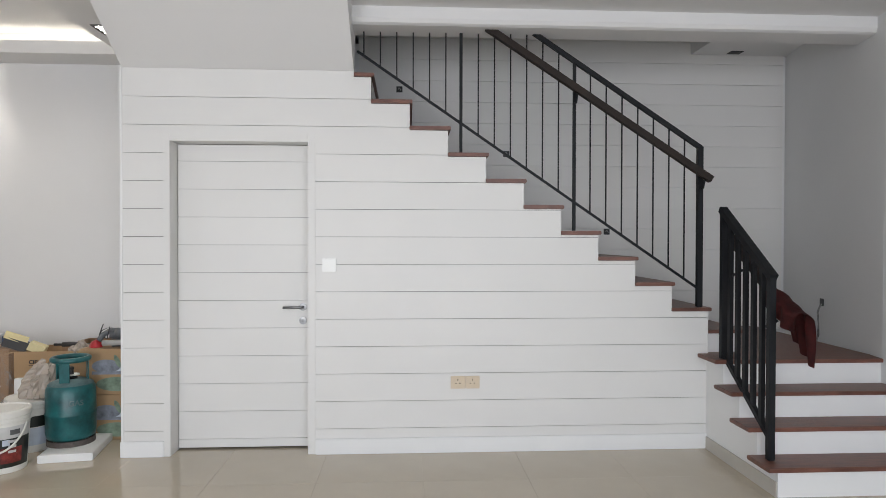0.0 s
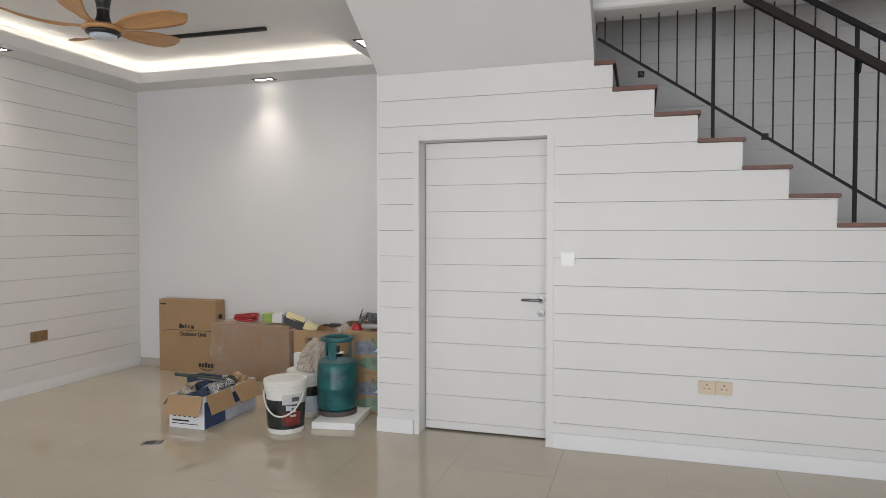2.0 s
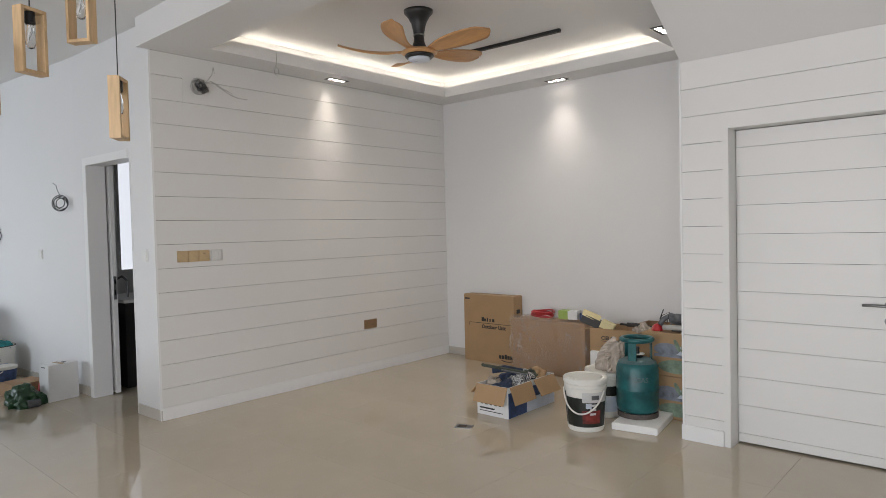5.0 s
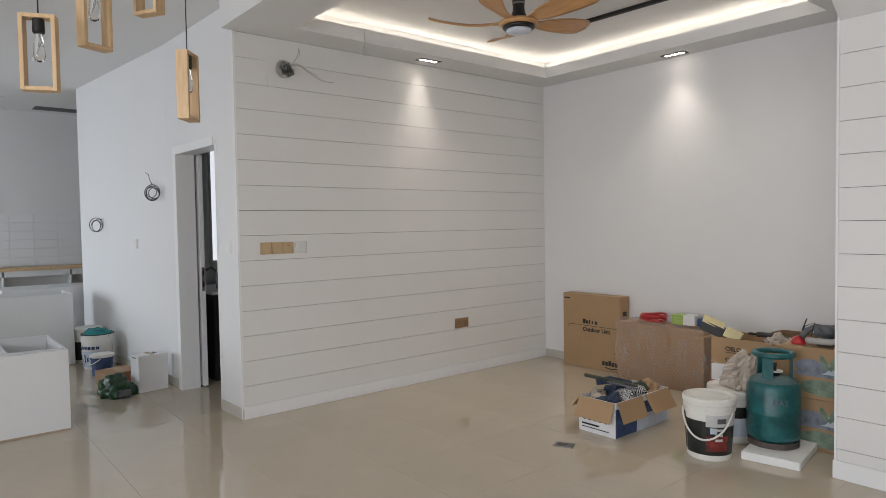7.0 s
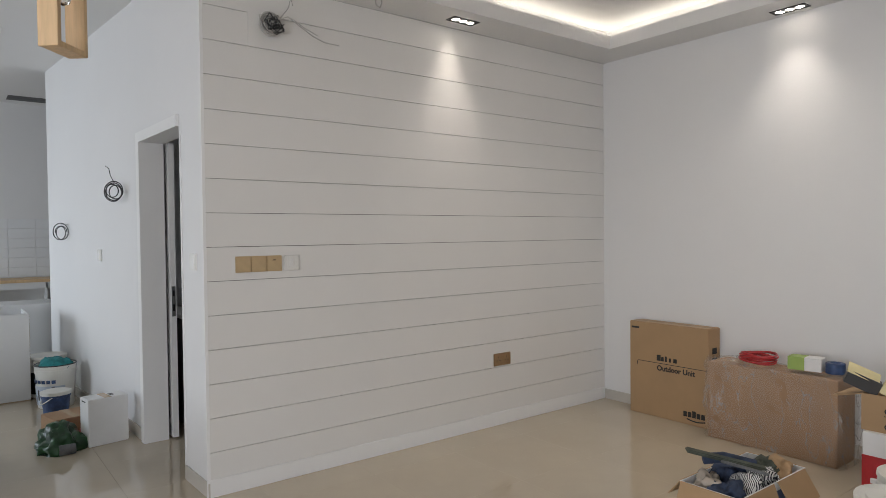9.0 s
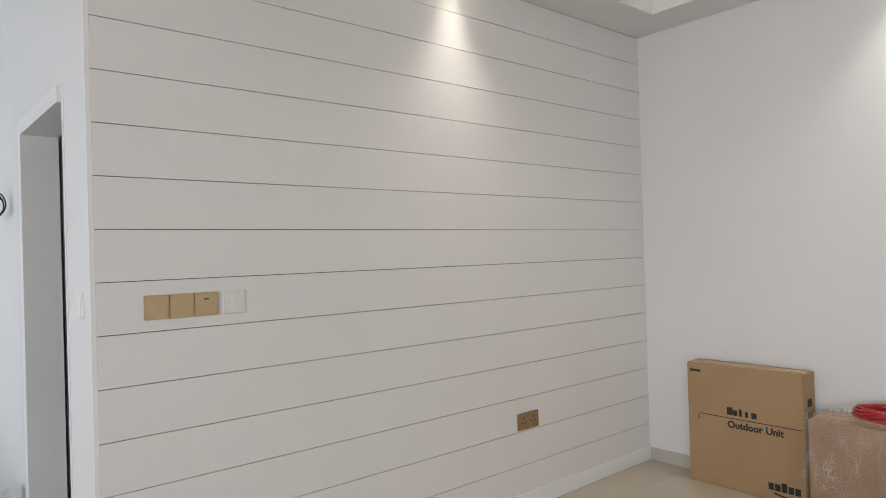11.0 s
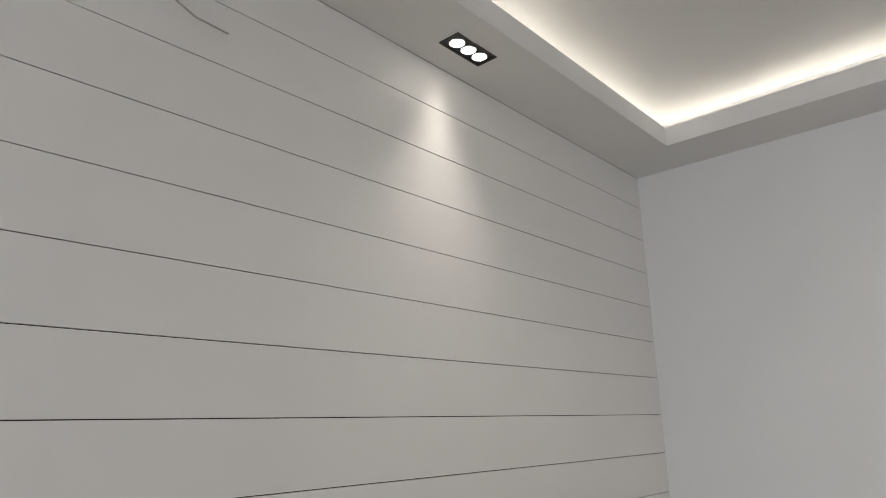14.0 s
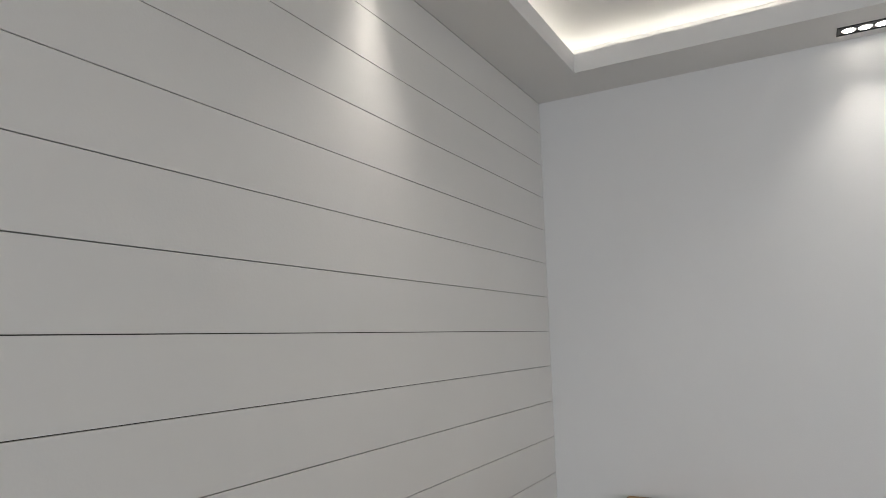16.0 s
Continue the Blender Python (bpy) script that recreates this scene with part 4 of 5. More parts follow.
part("arm", tube([(0.02, 0.0, 0.10), (-0.08, 0.01, 0.12), (-0.13, 0.0, 0.09), (-0.16, -0.02, 0.05)], 0.02, 12), M_GREYT, drill, smooth=True)
d2 = thing("heat_gun", -2.24, 5.34, 0.66, 70, "black plastic tool housing on a carton", "tool")
part("body", rumple(bx(-0.10, 0.10, -0.05, 0.05, 0.0, 0.13, bevel=0.03), 0.012, 18), M_BLACK, d2)
part("nozzle", tube([(-0.08, 0, 0.09), (-0.17, 0.0, 0.12)], 0.03, 14), M_GREYT, d2, smooth=True)
pipe = thing("grey_pipe", -2.27, 5.20, 0.677, -8, "grey plastic pipe lying across a carton", "pipe")
part("tube", tube([(-0.14, -0.02, 0.016), (0.0, 0.0, 0.02), (0.16, 0.02, 0.06)], 0.02, 14), M_CABLEG, pipe, smooth=True)
rod = thing("metal_rod", -2.40, 5.34, 0.66, 25, "thin grey metal bar leaning over the tools", "bar")
part("bar", bar((-0.05, 0, 0.004), (0.24, 0.02, 0.22), 0.022, 0.008), M_GREYT, rod)
redt = thing("red_tool", -2.47, 5.22, 0.66, 0, "small red hand tool with looped black wires", "tool")
part("head", blob(0.045, 0.035, 0.055, 0.008, 25, 2), M_REDPVC, redt, smooth=True)
part("wire", tube([(0.0, 0.02, 0.03), (0.04, 0.0, 0.12), (0.10, 0.0, 0.15), (0.08, 0.0, 0.06), (0.02, 0.01, 0.09), (0.05, 0.01, 0.17)], 0.004, 8), M_CABLE, redt)

gas = thing("gas_cylinder", -2.51, 4.945, 0.05, 0, "worn teal gas cylinder with a ring collar on a foam slab", "gas cylinder")
part("body", rumple(lathe([(0, 0.03), (0.12, 0.03), (0.148, 0.045), (0.156, 0.08), (0.156, 0.19), (0.159, 0.194), (0.159, 0.204), (0.156, 0.208), (0.156, 0.33), (0.150, 0.365), (0.130, 0.392), (0.09, 0.408), (0.05, 0.414), (0, 0.415)], 48), 0.002, 14), M_GAS, gas, smooth=True)
part("dome_dust", lathe([(0.142, 0.3835), (0.130, 0.394), (0.09, 0.4105), (0.05, 0.4165), (0.03, 0.417)], 48), M_DUST, gas, "dusty pale shoulder", smooth=True)
part("foot_ring", lathe([(0.118, 0.0), (0.150, 0.0), (0.150, 0.034), (0.142, 0.036), (0.142, 0.008), (0.118, 0.006)], 48), M_RUST, gas)
for a in (35, 155, 275):
    part("upright", bx(0.098, 0.106, -0.032, 0.032, 0.385, 0.535, m=Matrix.Rotation(radians(a), 4, 'Z')), M_GAS, gas)
part("collar_ring", tube([(0.112 * math.cos(2 * math.pi * i / 40), 0.112 * math.sin(2 * math.pi * i / 40), 0.545) for i in range(40)], 0.017, 10, closed=True), M_GAS, gas, smooth=True)
vv = part("valve", lathe([(0, 0.41), (0.035, 0.412), (0.045, 0.425), (0.020, 0.432), (0.016, 0.47), (0.02, 0.474), (0.018, 0.49), (0, 0.492)], 20), M_BLACK, gas)
part("valve_plate", lathe([(0.02, 0.438), (0.055, 0.438), (0.055, 0.443), (0.02, 0.443)], 24), M_PLASTIC, vv)
gl = writing("GAS", 0.048, M_DUST, gas, Matrix.Rotation(radians(32), 4, 'Z') @ Matrix.Translation((-0.03, -0.1595, 0.265)) @ FACE_S, bold=0.001)
gas.scale = (1.0, 1.0, 1.06)
slab = thing("foam_slab", -2.45, 4.915, 0, 9, "white polystyrene slab under the gas cylinder", "slab")
part("slab", bx(-0.165, 0.165, -0.25, 0.25, 0, 0.05, bevel=0.004), M_FOAM, slab)


def pail(x, y, turn, label, lidded=True):
    p = thing("paint_pail", x, y, 0, turn, label, "bucket", "paint pails")
    body = part("body", lathe([(0, 0.002), (0.128, 0.0), (0.132, 0.01), (0.150, 0.285), (0.156, 0.287), (0.156, 0.297), (0.151, 0.299), (0.151, 0.310), (0.157, 0.312), (0.157, 0.322), (0.153, 0.324), (0.153, 0.338), (0.145, 0.338), (0.14, 0.30), (0.12, 0.02), (0, 0.02)], 56), M_PLASTIC, p, smooth=False)
    return p


def band(z0, z1, a0, a1, lift=0.001, steps=24):
    """A printed patch wrapped round a pail."""
    bm = bmesh.new()
    r0, r1 = 0.132 + 0.0654 * z0 + lift, 0.132 + 0.0654 * z1 + lift
    lo, hi = [], []
    for i in range(steps + 1):
        a = radians(a0 + (a1 - a0) * i / steps)
        lo.append(bm.verts.new((r0 * math.cos(a), r0 * math.sin(a), z0)))
        hi.append(bm.verts.new((r1 * math.cos(a), r1 * math.sin(a), z1)))
    for i in range(steps):
        bm.faces.new((lo[i], lo[i + 1], hi[i + 1], hi[i]))
    return bm


p1 = pail(-2.745, 4.575, 0, "white paint pail with a dark printed label and lid")
part("lid", lathe([(0, 0.362), (0.116, 0.361), (0.121, 0.354), (0.138, 0.354), (0.145, 0.362), (0.158, 0.362), (0.162, 0.354), (0.160, 0.328), (0.156, 0.328), (0.156, 0.340), (0, 0.340)], 56), M_PLASTIC, p1, "white ribbed pail lid")
part("label", band(0.035, 0.235, 232, 372), M_LABEL, p1)
part("label", band(0.205, 0.275, 290, 374, 0.0016), M_LABEL2, p1)
part("label", band(0.045, 0.265, 205, 230, 0.0015, 6), M_LABEL, p1)
part("picture", band(0.06, 0.15, 290, 345, 0.0022, 10), M_RED, p1)
part("picture", band(0.165, 0.20, 300, 316, 0.0022, 6), M_PALEP, p1)
part("name_block", band(0.225, 0.255, 316, 338, 0.0028, 5), M_GREYT, p1, "grey printed name block")
for k in range(3):
    part("print_bar", band(0.12 + 0.03 * k, 0.135 + 0.03 * k, 312, 330, 0.003, 4), M_LABEL2, p1)
part("bail", tube([(0.158 * math.cos(radians(a)), 0.158 * math.sin(radians(a)), 0.285 - 0.155 * math.sin(radians((a - 215) / 140 * 180)) ** 0.8) for a in range(215, 356, 5)], 0.006, 8), M_PLASTIC, p1, "white plastic carrying handle", smooth=True)
p1.scale = (1.0, 1.0, 1.06)
p2 = pail(-2.80, 4.985, 40, "white paint pail with its lid loose, behind another")
q = part("lid", lathe([(0, 0.012), (0.143, 0.012), (0.158, 0.018), (0.160, 0.0), (0.156, 0.0), (0, 0.004)], 56), M_PLASTIC, p2)
q.matrix_basis = pose(0.0, 0.0, 0.338, 2, 2, 0)
part("label", band(0.05, 0.17, 180, 330), M_PALEP, p2)
part("label", band(0.175, 0.25, 180, 330), M_LABEL, p2)
bag = thing("plastic_bag", -2.76, 5.0, 0.352, 0, "crumpled pale plastic bag on a pail lid", "bag")
bm = bmesh.new()
rows = []
for i in range(15):
    v = i / 14
    ring = []
    for j in range(40):
        a = 2 * math.pi * j / 40
        r = (0.085 * (1 - v) ** 0.55 + 0.02 + 0.03 * max(0, v - 0.75)) * (1 + 0.22 * math.sin(7 * a + 3 * v) * (0.3 + v) + 0.14 * math.sin(13 * a + 9 * v))
        ring.append(bm.verts.new((1.15 * r * math.cos(a) + 0.07 * v * v, 0.7 * r * math.sin(a), 0.25 * v * (1 + 0.08 * math.sin(2 * a + 1)))))
    rows.append(ring)
for i in range(14):
    for j in range(40):
        bm.faces.new((rows[i][j], rows[i][(j + 1) % 40], rows[i + 1][(j + 1) % 40], rows[i + 1][j]))
rumple(bm, 0.03, 22, 6)
part("bag", bm, M_BAG, bag)
part("contents", blob(0.08, 0.055, 0.04, 0.01, 18, 8), M_KRAFT, bag, smooth=True)
bot = thing("plastic_bottle", -3.05, 5.20, 0, 0, "clear plastic drink bottle", "bottle")
part("bottle", lathe([(0, 0), (0.032, 0.0), (0.034, 0.01), (0.033, 0.13), (0.028, 0.16), (0.013, 0.19), (0.013, 0.205)], 24), M_FILM, bot, smooth=True)
part("cap", lathe([(0, 0.222), (0.015, 0.222), (0.016, 0.204), (0, 0.204)], 16), M_WHITEP, bot)

# open box of clothes and bags
ob = thing("open_box", -3.465, 4.71, 0, 0, "open blue and white carton full of clothes and bags", "carton")
BW, BD, BH = 0.155, 0.33, 0.245
for a in ((-BW, BW, -BD, -BD + 0.006, 0, BH), (-BW, BW, BD - 0.006, BD, 0, BH), (-BW, -BW + 0.006, -BD + 0.006, BD - 0.006, 0, BH), (BW - 0.006, BW, -BD + 0.006, BD - 0.006, 0, BH), (-BW + 0.006, BW - 0.006, -BD + 0.006, BD - 0.006, 0, 0.006)):
    part("wall", bx(*a), M_WHITEP, ob)
part("blue_print", bx(BW, BW + 0.0015, -BD, -0.08, 0.002, 0.20), M_BLUEP, ob)
part("pale_print", bx(BW, BW + 0.0015, -0.08, BD, 0.002, 0.11), M_PALEP, ob)
part("blue_print", bx(BW, BW + 0.0015, -0.08, BD, 0.11, 0.20), M_BLUEP, ob)
part("print_bar", bx(-0.13, 0.10, -BD - 0.0012, -BD, 0.03, 0.036), M_INK, ob)
part("print_bar", bx(-0.13, 0.02, -BD - 0.0012, -BD, 0.05, 0.062), M_INK, ob)
for k, (pa, pb, pz) in enumerate(((-0.13, -0.10, 0.15), (-0.08, 0.02, 0.155), (0.03, 0.07, 0.16), (-0.13, -0.06, 0.128), (-0.04, 0.08, 0.130))):
    part("print_bar", bx(pa, pb, -BD - 0.0012, -BD, pz, pz + 0.010), M_GREYT, ob)
for k in range(5):
    part("symbol", bx(-0.12 + 0.045 * k, -0.095 + 0.045 * k, -BD - 0.0012, -BD, 0.085, 0.11), M_INK, ob)
for a, m in (((-0.15, 0.15, -0.0025, 0.0025, -0.145, 0.0), pose(0, -BD - 0.003, BH, -24, 0, 0)),
             ((-0.0025, 0.0025, -0.31, -0.02, -0.145, 0.0), pose(BW + 0.003, 0, BH, 0, -20, 0)),
             ((-0.0025, 0.0025, 0.02, 0.31, -0.145, 0.0), pose(BW + 0.003, 0, BH, 0, -32, 0)),
             ((-0.0025, 0.0025, -0.31, 0.31, -0.12, 0.0), pose(-BW - 0.003, 0, BH, 0, 40, 0)),
             ((-0.15, 0.15, -0.0025, 0.0025, -0.13, 0.0), pose(0, BD + 0.004, BH, 28, 0, 0))):
    q = part("flap", bx(*a), M_KRAFT, ob)
    q.matrix_basis = m
for sx, sy, rx, ry, rz, mt, sd, nm in ((-0.08, -0.20, 0.065, 0.09, 0.09, M_BAG, 3, "white_bag"), (-0.03, 0.0, 0.11, 0.15, 0.09, M_NAVY, 5, "navy_garment"), (0.07, -0.02, 0.075, 0.19, 0.095, M_STRIPE, 11, "striped_garment"), (-0.01, 0.2, 0.12, 0.11, 0.085, M_OLIVE, 7, "olive_garment"), (0.08, 0.23, 0.06, 0.07, 0.10, M_KRAFT, 17, "paper_wrap"), (0.05, -0.24, 0.08, 0.07, 0.07, M_NAVY, 23, "navy_cloth")):
    g = thing(nm, -3.465 + sx, 4.71 + sy, 0.195, 0, "crumpled %s stuffed in an open carton" % nm.replace("_", " "), "clothes", "clothes in the carton")
    part("cloth", blob(rx, ry, rz, 0.06, 17, sd), mt, g, smooth=True)
gr = thing("tool_bag", -3.50, 4.60, 0.285, 42, "dark olive strap and tool handle on top of clothes", "bag")
q = part("strap", bx(-0.20, 0.19, -0.028, 0.028, 0, 0.018, bevel=0.006), M_OLIVE, gr)
q.matrix_basis = pose(0, 0, 0.04, 0, 12, 0)
part("roll", tube([(-0.10, 0.05, 0.03), (0, 0.06, 0.04), (0.15, 0.05, 0.01)], 0.028, 12), M_NAVY, gr, smooth=True)
q = part("blade", bx(-0.10, 0.12, -0.012, 0.012, 0, 0.01, bevel=0.003), M_GREYT, gr)
q.matrix_basis = pose(0.06, -0.06, 0.03, 0, 8, -20)

fs = thing("floor_socket", -3.47, 4.03, 0, 25, "small open metal floor socket in the tiles", "socket")
part("plate", bx(-0.065, 0.065, -0.045, 0.045, 0.0003, 0.005, bevel=0.001), M_STEEL, fs)
part("recess", bx(-0.045, 0.02, -0.032, 0.032, 0.005, 0.006), M_RUST, fs)

# cloth over the lower handrail
cl = thing("cloth", FX + 0.07, 4.0, 1.09, 0, "maroon cloth hung over the stair handrail", "cloth")
bm = bmesh.new()
N = 26
grid = []
for i in range(N + 1):
    v = i / N
    row = []
    for j in range(N + 1):
        u = j / N
        s = v * 0.50 - 0.17
        ang = max(-math.pi / 2, min(math.pi / 2, s / 0.055))
        px = 0.055 * math.sin(ang)
        pz = 0.035 * math.cos(ang) - max(0, abs(s) - 0.086)
        py = (u - 0.5) * (0.30 - 0.10 * max(0, s)) - 0.05 - 0.14 * max(0, s)
        fold = 0.02 * math.sin(u * 15 + v * 3) * min(1, abs(s) * 6)
        row.append(bm.verts.new((px + fold + 0.18 * max(0, s) * (u - 0.2), py, pz - 0.7 * (0.0 - py) * 0.6 + 0.012 * noise.noise(Vector((u * 5, v * 5, 2))))))
    grid.append(row)
for i in range(N):
    for j in range(N):
        bm.faces.new((grid[i][j], grid[i + 1][j], grid[i + 1][j + 1], grid[i][j + 1]))
bmesh.ops.solidify(bm, geom=bm.faces[:], thickness=0.006)
part("cloth", bm, M_CLOTHR, cl, smooth=True)

# ---- kitchen ----
def carcass(name, x0, x1, y0, y1, h, openside, label):
    c = thing(name, (x0 + x1) / 2, (y0 + y1) / 2, 0, 0, label, "cabinet", "loose cabinet carcasses")
    w, d, t = (x1 - x0) / 2, (y1 - y0) / 2, 0.018
    part("front", bx(w - t, w, -d, d, 0.012, h, bevel=0.001), M_CAB, c)
    part("back", bx(-w, -w + t, -d, d, 0.012, h, bevel=0.001), M_CAB, c)
    part("side", bx(-w + t, w - t, -d, -d + t, 0.012, h, bevel=0.001), M_CAB, c)
    part("side", bx(-w + t, w - t, d - t, d, 0.012, h, bevel=0.001), M_CAB, c)
    part("bottom", bx(-w + t, w - t, -d + t, d - t, 0.012, 0.03), M_CAB, c)
    if openside == "top":
        part("divider", bx(-w + t, w - t, d - 0.36, d - 0.342, 0.03, h - 0.03), M_CAB, c)
        part("rail", bx(w - 0.16, w - 0.142, -d + t, d - t, h - 0.14, h - 0.004), M_CAB, c)
    else:
        part("top", bx(-w + t, w - t, -d + t, d - t, h - t, h), M_CAB, c)
    part("edge", bx(w - 0.0175, w + 0.0006, d, d + 0.002, 0.012, h), M_CHIP, c, "raw chipboard edge")
    part("plinth", bx(-w + 0.02, w - 0.004, -d + 0.01, d - 0.004, 0, 0.012), M_CHIP, c)
    return c


carcass("cabinet_carcass", -7.05, -6.16, 0.30, 1.605, 0.60, "top", "white laminate cabinet carcass lying open on the floor")
carcass("cabinet_carcass", -9.35, -8.75, 0.75, 2.10, 0.79, "top", "white laminate cabinet carcass standing in the kitchen")
carcass("cabinet_carcass", -10.35, -9.75, 1.55, 2.52, 0.79, "shut", "white laminate cabinet carcass with a raw dark edge")
ku = thing("kitchen_unit", -11.38, 1.0, 0, 0, "white built-in kitchen base unit without doors", "cabinet")
part("body", bx(-0.3, 0.0, -1.6, 2.6, 0, 0.94), M_CAB, ku)
for yy in (-0.9, -0.1, 0.7, 1.5):
    part("upright", bx(0.0, 0.26, yy - 0.009, yy + 0.009, 0.0, 0.94), M_CAB, ku)
part("front_rail", bx(0.24, 0.26, -1.6, 2.6, 0.86, 0.94), M_CAB, ku)
wt = thing("worktop", -11.38, 1.0, 0.94, 0, "raw wooden worktop board on the kitchen unit", "worktop")
part("board", bx(-0.3, 0.28, -1.62, 2.62, 0, 0.035, bevel=0.002), M_PINE, wt)
vt = thing("ceiling_slot", -11.31, 2.45, ROOF, 0, "black slot opening in the kitchen ceiling", "vent")
part("slot", bx(-0.15, 0.15, -0.30, 0.30, -0.004, -0.0005), M_BLACK, vt)
for lx, ly in ((-8.28, 1.83), (-10.73, 1.72)):
    cl = thing("ceiling_light", lx, ly, ROOF, 0, "white flush ceiling light, unlit, in the kitchen ceiling", "ceiling light", "flush kitchen lights")
    part("frame", bx(-0.085, 0.085, -0.085, 0.085, -0.012, 0, bevel=0.003), M_TRIM, cl)
    part("diffuser", bx(-0.07, 0.07, -0.07, 0.07, -0.014, -0.012), M_CAB, cl)
hk = wire_coil(-11.685, 1.63, 1.82, 0, 0.07, 4, [(0.01, 0, 0.07), (0.02, 0.01, 0.13), (0.02, -0.01, 0.19)], M_CABLE, "black cable coil hanging on the kitchen wall")

kp = thing("paint_bucket", -8.42, 2.26, 0, 0, "large white paint bucket with a blue house label", "bucket")
part("body", lathe([(0, 0), (0.135, 0), (0.138, 0.01), (0.155, 0.30), (0.162, 0.302), (0.162, 0.33), (0.157, 0.332), (0.159, 0.37), (0.150, 0.37), (0.14, 0.02), (0, 0.02)], 48), M_PLASTIC, kp)
part("label", band(0.03, 0.20, 200, 380, 0.011), M_PALEP, kp)
for k in range(14):
    part("picture", band(0.035 + 0.028 * (k % 3) + 0.012 * (k % 2), 0.075 + 0.03 * (k % 3) + 0.02 * (k % 4), 204 + 12.5 * k, 212 + 12.5 * k, 0.0118, 3), (M_BLUEP, M_FADEG, M_FADEB, M_GREYT)[k % 4], kp)
for k in range(9):
    part("name_bar", band(0.222, 0.252, 222 + 15 * k, 233 + 15 * k, 0.0118, 3), M_BLUEP, kp, "dark printed name bar")
part("rim_wire", tube([(0.161 * math.cos(2 * math.pi * i / 36), 0.161 * math.sin(2 * math.pi * i / 36), 0.372) for i in range(36)], 0.005, 6, closed=True), M_BLACK, kp)
rag = thing("rag", -8.42, 2.26, 0.34, 0, "teal rag heaped in the paint bucket", "cloth")
part("cloth", blob(0.14, 0.14, 0.085, 0.03, 12, 6), M_TEALC, rag, smooth=True)
kb3 = thing("paint_bucket", -8.90, 2.25, 0, 0, "white paint bucket with a dark label behind another", "bucket")
part("body", lathe([(0, 0), (0.135, 0), (0.138, 0.01), (0.155, 0.30), (0.162, 0.302), (0.162, 0.33), (0.157, 0.332), (0.159, 0.37), (0.150, 0.37), (0.14, 0.02), (0, 0.02)], 48), M_PLASTIC, kb3)
part("label", band(0.04, 0.24, 200, 380, 0.0118), M_LABEL, kb3)
part("lid", lathe([(0, 0.378), (0.15, 0.378), (0.164, 0.384), (0.166, 0.365), (0.160, 0.365), (0.158, 0.372), (0, 0.372)], 48), M_PLASTIC, kb3)
kp2 = thing("small_bucket", -8.0, 2.21, 0, 0, "small white and blue tub with a lid", "bucket")
part("body", lathe([(0, 0), (0.088, 0), (0.105, 0.17), (0.11, 0.172), (0.11, 0.19), (0, 0.19)], 40), M_BLUEP, kp2)
part("lid", lathe([(0.0, 0.19), (0.112, 0.19), (0.114, 0.215), (0.10, 0.22), (0, 0.218)], 40), M_PLASTIC, kp2)
part("bail", tube([(0.112 * math.cos(radians(a)), 0.112 * math.sin(radians(a)), 0.18 - 0.06 * math.sin(radians((a - 200) / 140 * 180))) for a in range(200, 341, 10)], 0.005, 6), M_PLASTIC, kp2)
wb2 = carton("white_box", -7.02, 2.40, 0, KA + 4, 0.17, 0.27, 0.335, M_WHITEP, "white carton standing against the corridor wall", "box")
part("print", bx(-0.04, 0.03, -0.1365, -0.1352, 0.31, 0.318), M_INK, wb2)
part("handle_slot", bx(-0.03, 0.03, 0.03, 0.06, 0.336, 0.3368), M_INK, wb2)
fb = carton("flat_carton", -7.50, 2.24, 0, 12, 0.30, 0.30, 0.13, M_KRAFT2, "low brown carton beside a green bag")
gb = thing("green_bag", -7.06, 2.12, 0, 0, "dark green crumpled plastic bag on the floor", "bag")
part("bag", blob(0.19, 0.14, 0.15, 0.08, 13, 12), M_GREENB, gb, smooth=True)
rb = thing("red_bag", -7.20, 2.33, 0, 0, "small red plastic bag behind a green bag", "bag")
part("bag", blob(0.09, 0.06, 0.19, 0.03, 12, 3), M_REDPVC, rb, smooth=True)
cn = thing("tin_can", -6.86, 2.14, 0, 0, "small dark tin can lying on the floor", "can")
part("can", lathe([(0, -0.05), (0.033, -0.05), (0.035, -0.045), (0.035, 0.045), (0.033, 0.05), (0, 0.05)], 24, Matrix.Translation((0, 0, 0.035)) @ Matrix.Rotation(radians(90), 4, 'X')), M_GREYT, cn)

# ---- boards, tiles and other pieces ----
def slab_mesh(name, w, d, h, material, bevel=0.0007):
    """A piece with a small chamfer round its face: w along x, d along y, h along z, from the origin."""
    bm = bx(0, w, 0, d, 0, h)
    if bevel:
        bmesh.ops.bevel(bm, geom=bm.edges[:], offset=bevel, segments=1, affect='EDGES', clamp_overlap=True)
    bmesh.ops.recalc_face_normals(bm, faces=bm.faces[:])
    me = bpy.data.meshes.new(name)
    bm.to_mesh(me)
    bm.free()
    me.materials.append(material)
    return me


def piece(name, me, parent, x, y, z):
    ob = new(name, me)
    ob.parent = parent
    ob.location = (x, y, z)
    return ob


GAP = 0.0027
# feature wall
TG1, TGS = 2.785, 0.1948
tz = [0.0] + sorted(TG1 - TGS * i for i in range(14)) + [SOFF]
for a, b in zip(tz, tz[1:]):
    piece("board", slab_mesh("board", 0.012, NY - 0.001 - 2.672, b - a - GAP, M_BOARD), wall_tv, TVX - 0.012, 2.672, a + GAP / 2)
structure("trim_corner", bx(TVX - 0.012, TVX + 0.0005, 2.655, 2.672, 0, SOFF), M_TRIM, "white edge trim of the board wall")
structure("baseboard_west", bx(TVX, TVX + 0.014, 2.65, NY - 0.002, 0, 0.10, bevel=0.003), M_TRIM, "white skirting board")
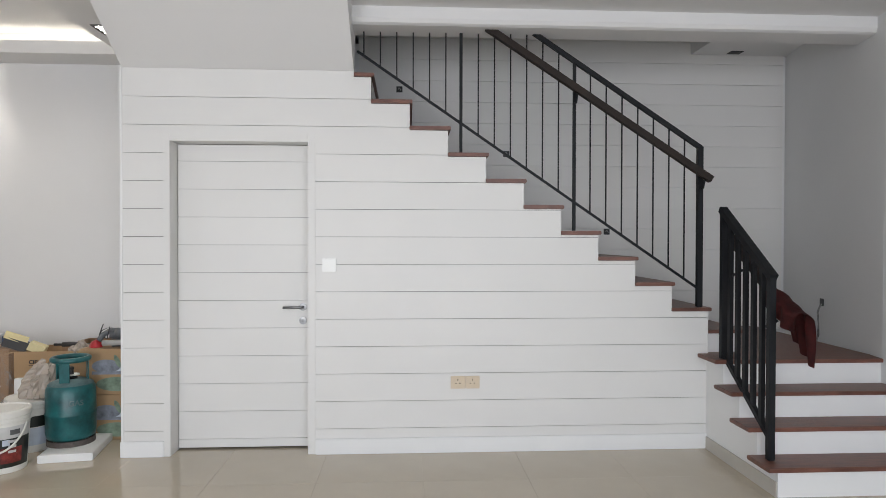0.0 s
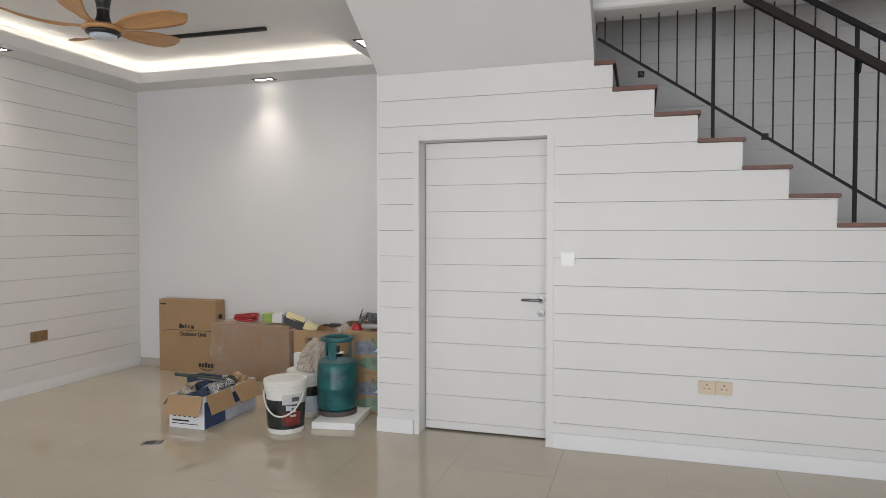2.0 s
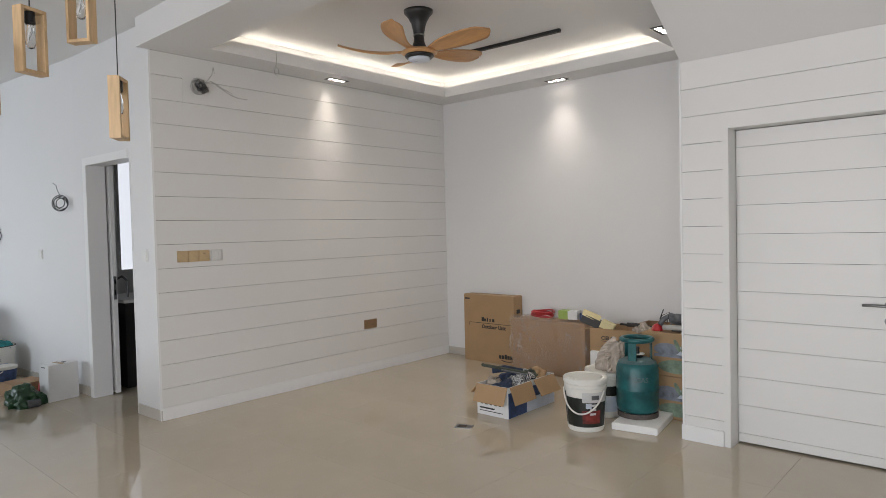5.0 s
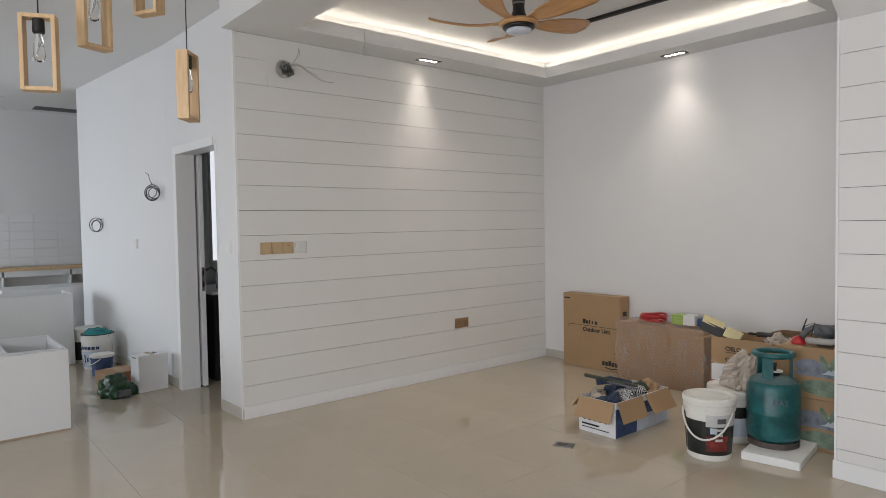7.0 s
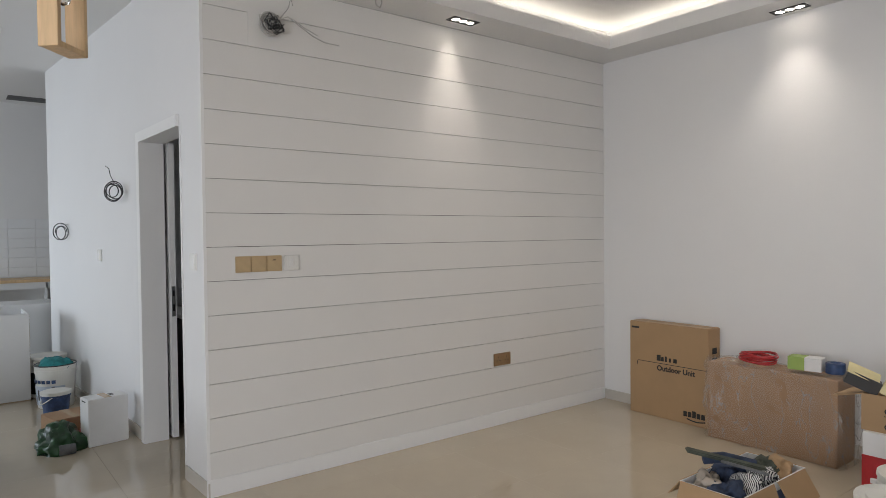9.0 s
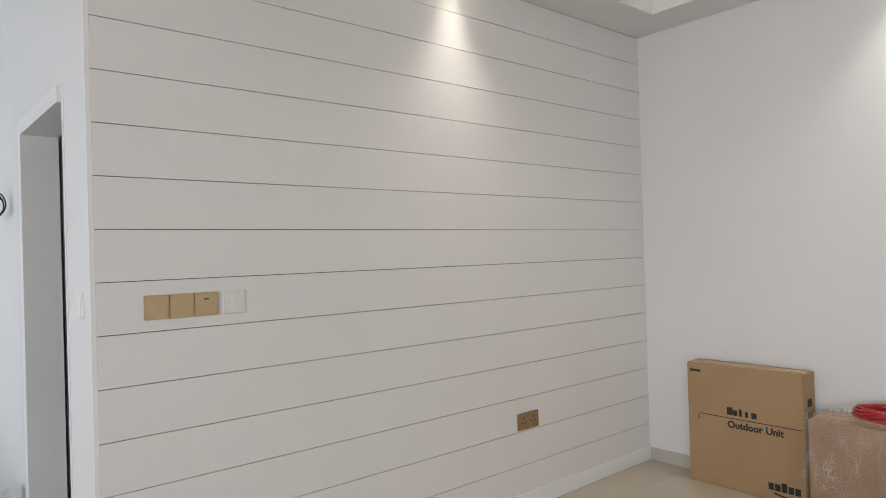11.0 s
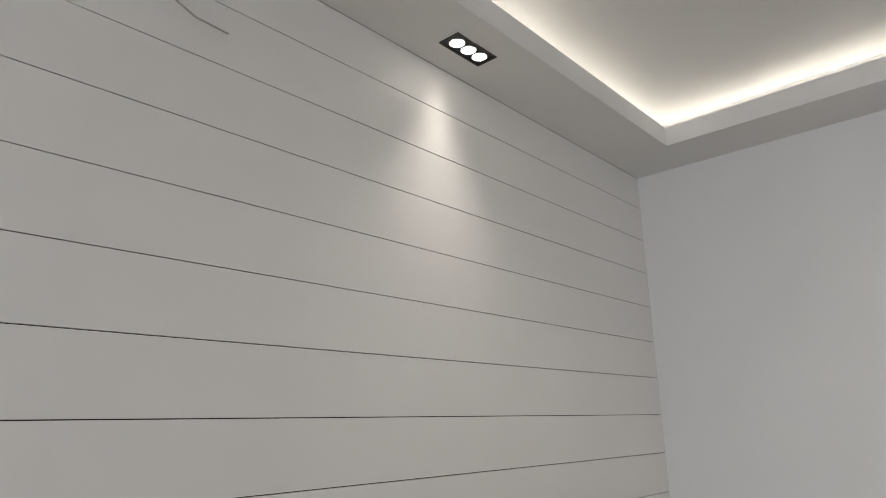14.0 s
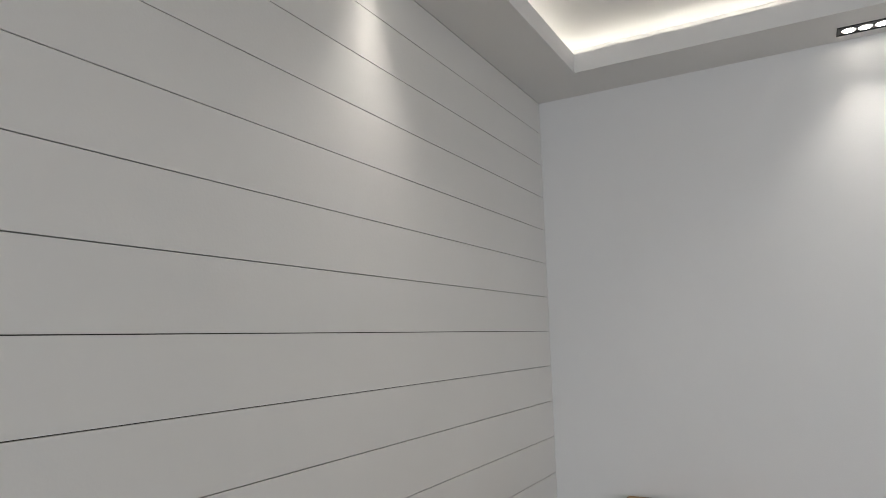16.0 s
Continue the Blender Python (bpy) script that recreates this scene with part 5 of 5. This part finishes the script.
# store wall
wz = [0.0] + sorted(G1 - GS * i for i in range(13)) + [WTOP]
for a, b in zip(wz, wz[1:]):
    runs = []
    for c, d in cols:
        hi = min(b - GAP / 2, w1_top((c + d) / 2))
        lo = a + GAP / 2
        if c >= DOOR[0] - 1e-6 and d <= DOOR[1] + 1e-6:
            lo = max(lo, DOOR[2])
        if hi - lo > 0.004:
            runs.append((c, d, lo, hi))
    groups = []
    for r in runs:
        if groups and abs(groups[-1][-1][1] - r[0]) < 1e-6:
            groups[-1].append(r)
        else:
            groups.append([r])
    for g in groups:
        bm = bmesh.new()
        merged = [list(g[0])]
        for r in g[1:]:
            if abs(r[2] - merged[-1][2]) < 1e-6 and abs(r[3] - merged[-1][3]) < 1e-6:
                merged[-1][1] = r[1]
            else:
                merged.append(list(r))
        for c, d, lo, hi in merged:
            box(bm, c, d, W1Y, W1Y + 0.0115, lo, hi)
        part("board", bm, M_BOARD, wall_w1)
structure("baseboard_store", bx(W1X - 0.016, DOOR[0], W1Y - 0.016, W1Y - 0.001, 0, 0.105, bevel=0.003), M_TRIM, "white skirting board")
structure("baseboard_store_2", bx(DOOR[1], 1.905, W1Y - 0.016, W1Y - 0.001, 0, 0.105, bevel=0.003), M_TRIM, "white skirting board")
structure("trim_store", bx(W1X - 0.0125, W1X + 0.0, W1Y - 0.004, W1Y + 0.02, 0.105, WTOP), M_TRIM, "white corner trim")
# stair back wall
for i in range(24):
    z0 = 0.25 + 0.1885 * i - 0.01
    if z0 > 4.4:
        break
    piece("board", slab_mesh("board", 3.27 + 0.62, 0.011, 0.1885 - GAP, M_BOARD), wall_n, -0.62, NY - 0.0115, z0)
structure("baseboard_north", bx(TVX + 0.014, W1X - 0.02, NY - 0.012, NY - 0.001, 0, 0.085), M_SKIRT, "beige tile skirting")
kbm = bmesh.new()
box(kbm, KX - TVX, KD0 - 0.046, -0.012, -0.001, 0, 0.085, m=KT)
box(kbm, -2.61, 0.0, -0.012, -0.001, 0, 0.085, m=KT2)
box(kbm, KD1 + 0.021, 0.014, -0.012, -0.001, 0, 0.085, m=KT)
structure("baseboard_corridor", kbm, M_SKIRT, "beige tile skirting")

# kitchen splash tiles
ktile = slab_mesh("tile", 0.008, 0.297, 0.122, M_KTILE, 0.003)
wk = bpy.data.objects["wall_kitchen"]
for r in range(6):
    for c in range(9):
        piece("tile", ktile, wk, -11.7, 0.35 + 0.30 * c, 0.98 + 0.125 * r)

# floor tiles
T = 0.64
tile_me = slab_mesh("tile", T - 0.0010, T - 0.0010, 0.006, M_TILE, 0.0004)
fl = bpy.data.objects["floor"]
rest = bmesh.new()
for i in range(-18, 6):
    for j in range(-7, 8):
        x0, y0 = -0.09 + T * i, 1.66 + T * j
        if -7.2 < x0 < 1.9 and 0.3 < y0 < 6.2:
            piece("tile", tile_me, fl, x0, y0, -0.006)
        else:
            box(rest, x0, x0 + T - 0.0018, y0, y0 + T - 0.0018, -0.006, 0)
tagged(part("outer_tiles", rest, M_TILE, fl), kind="stuff")
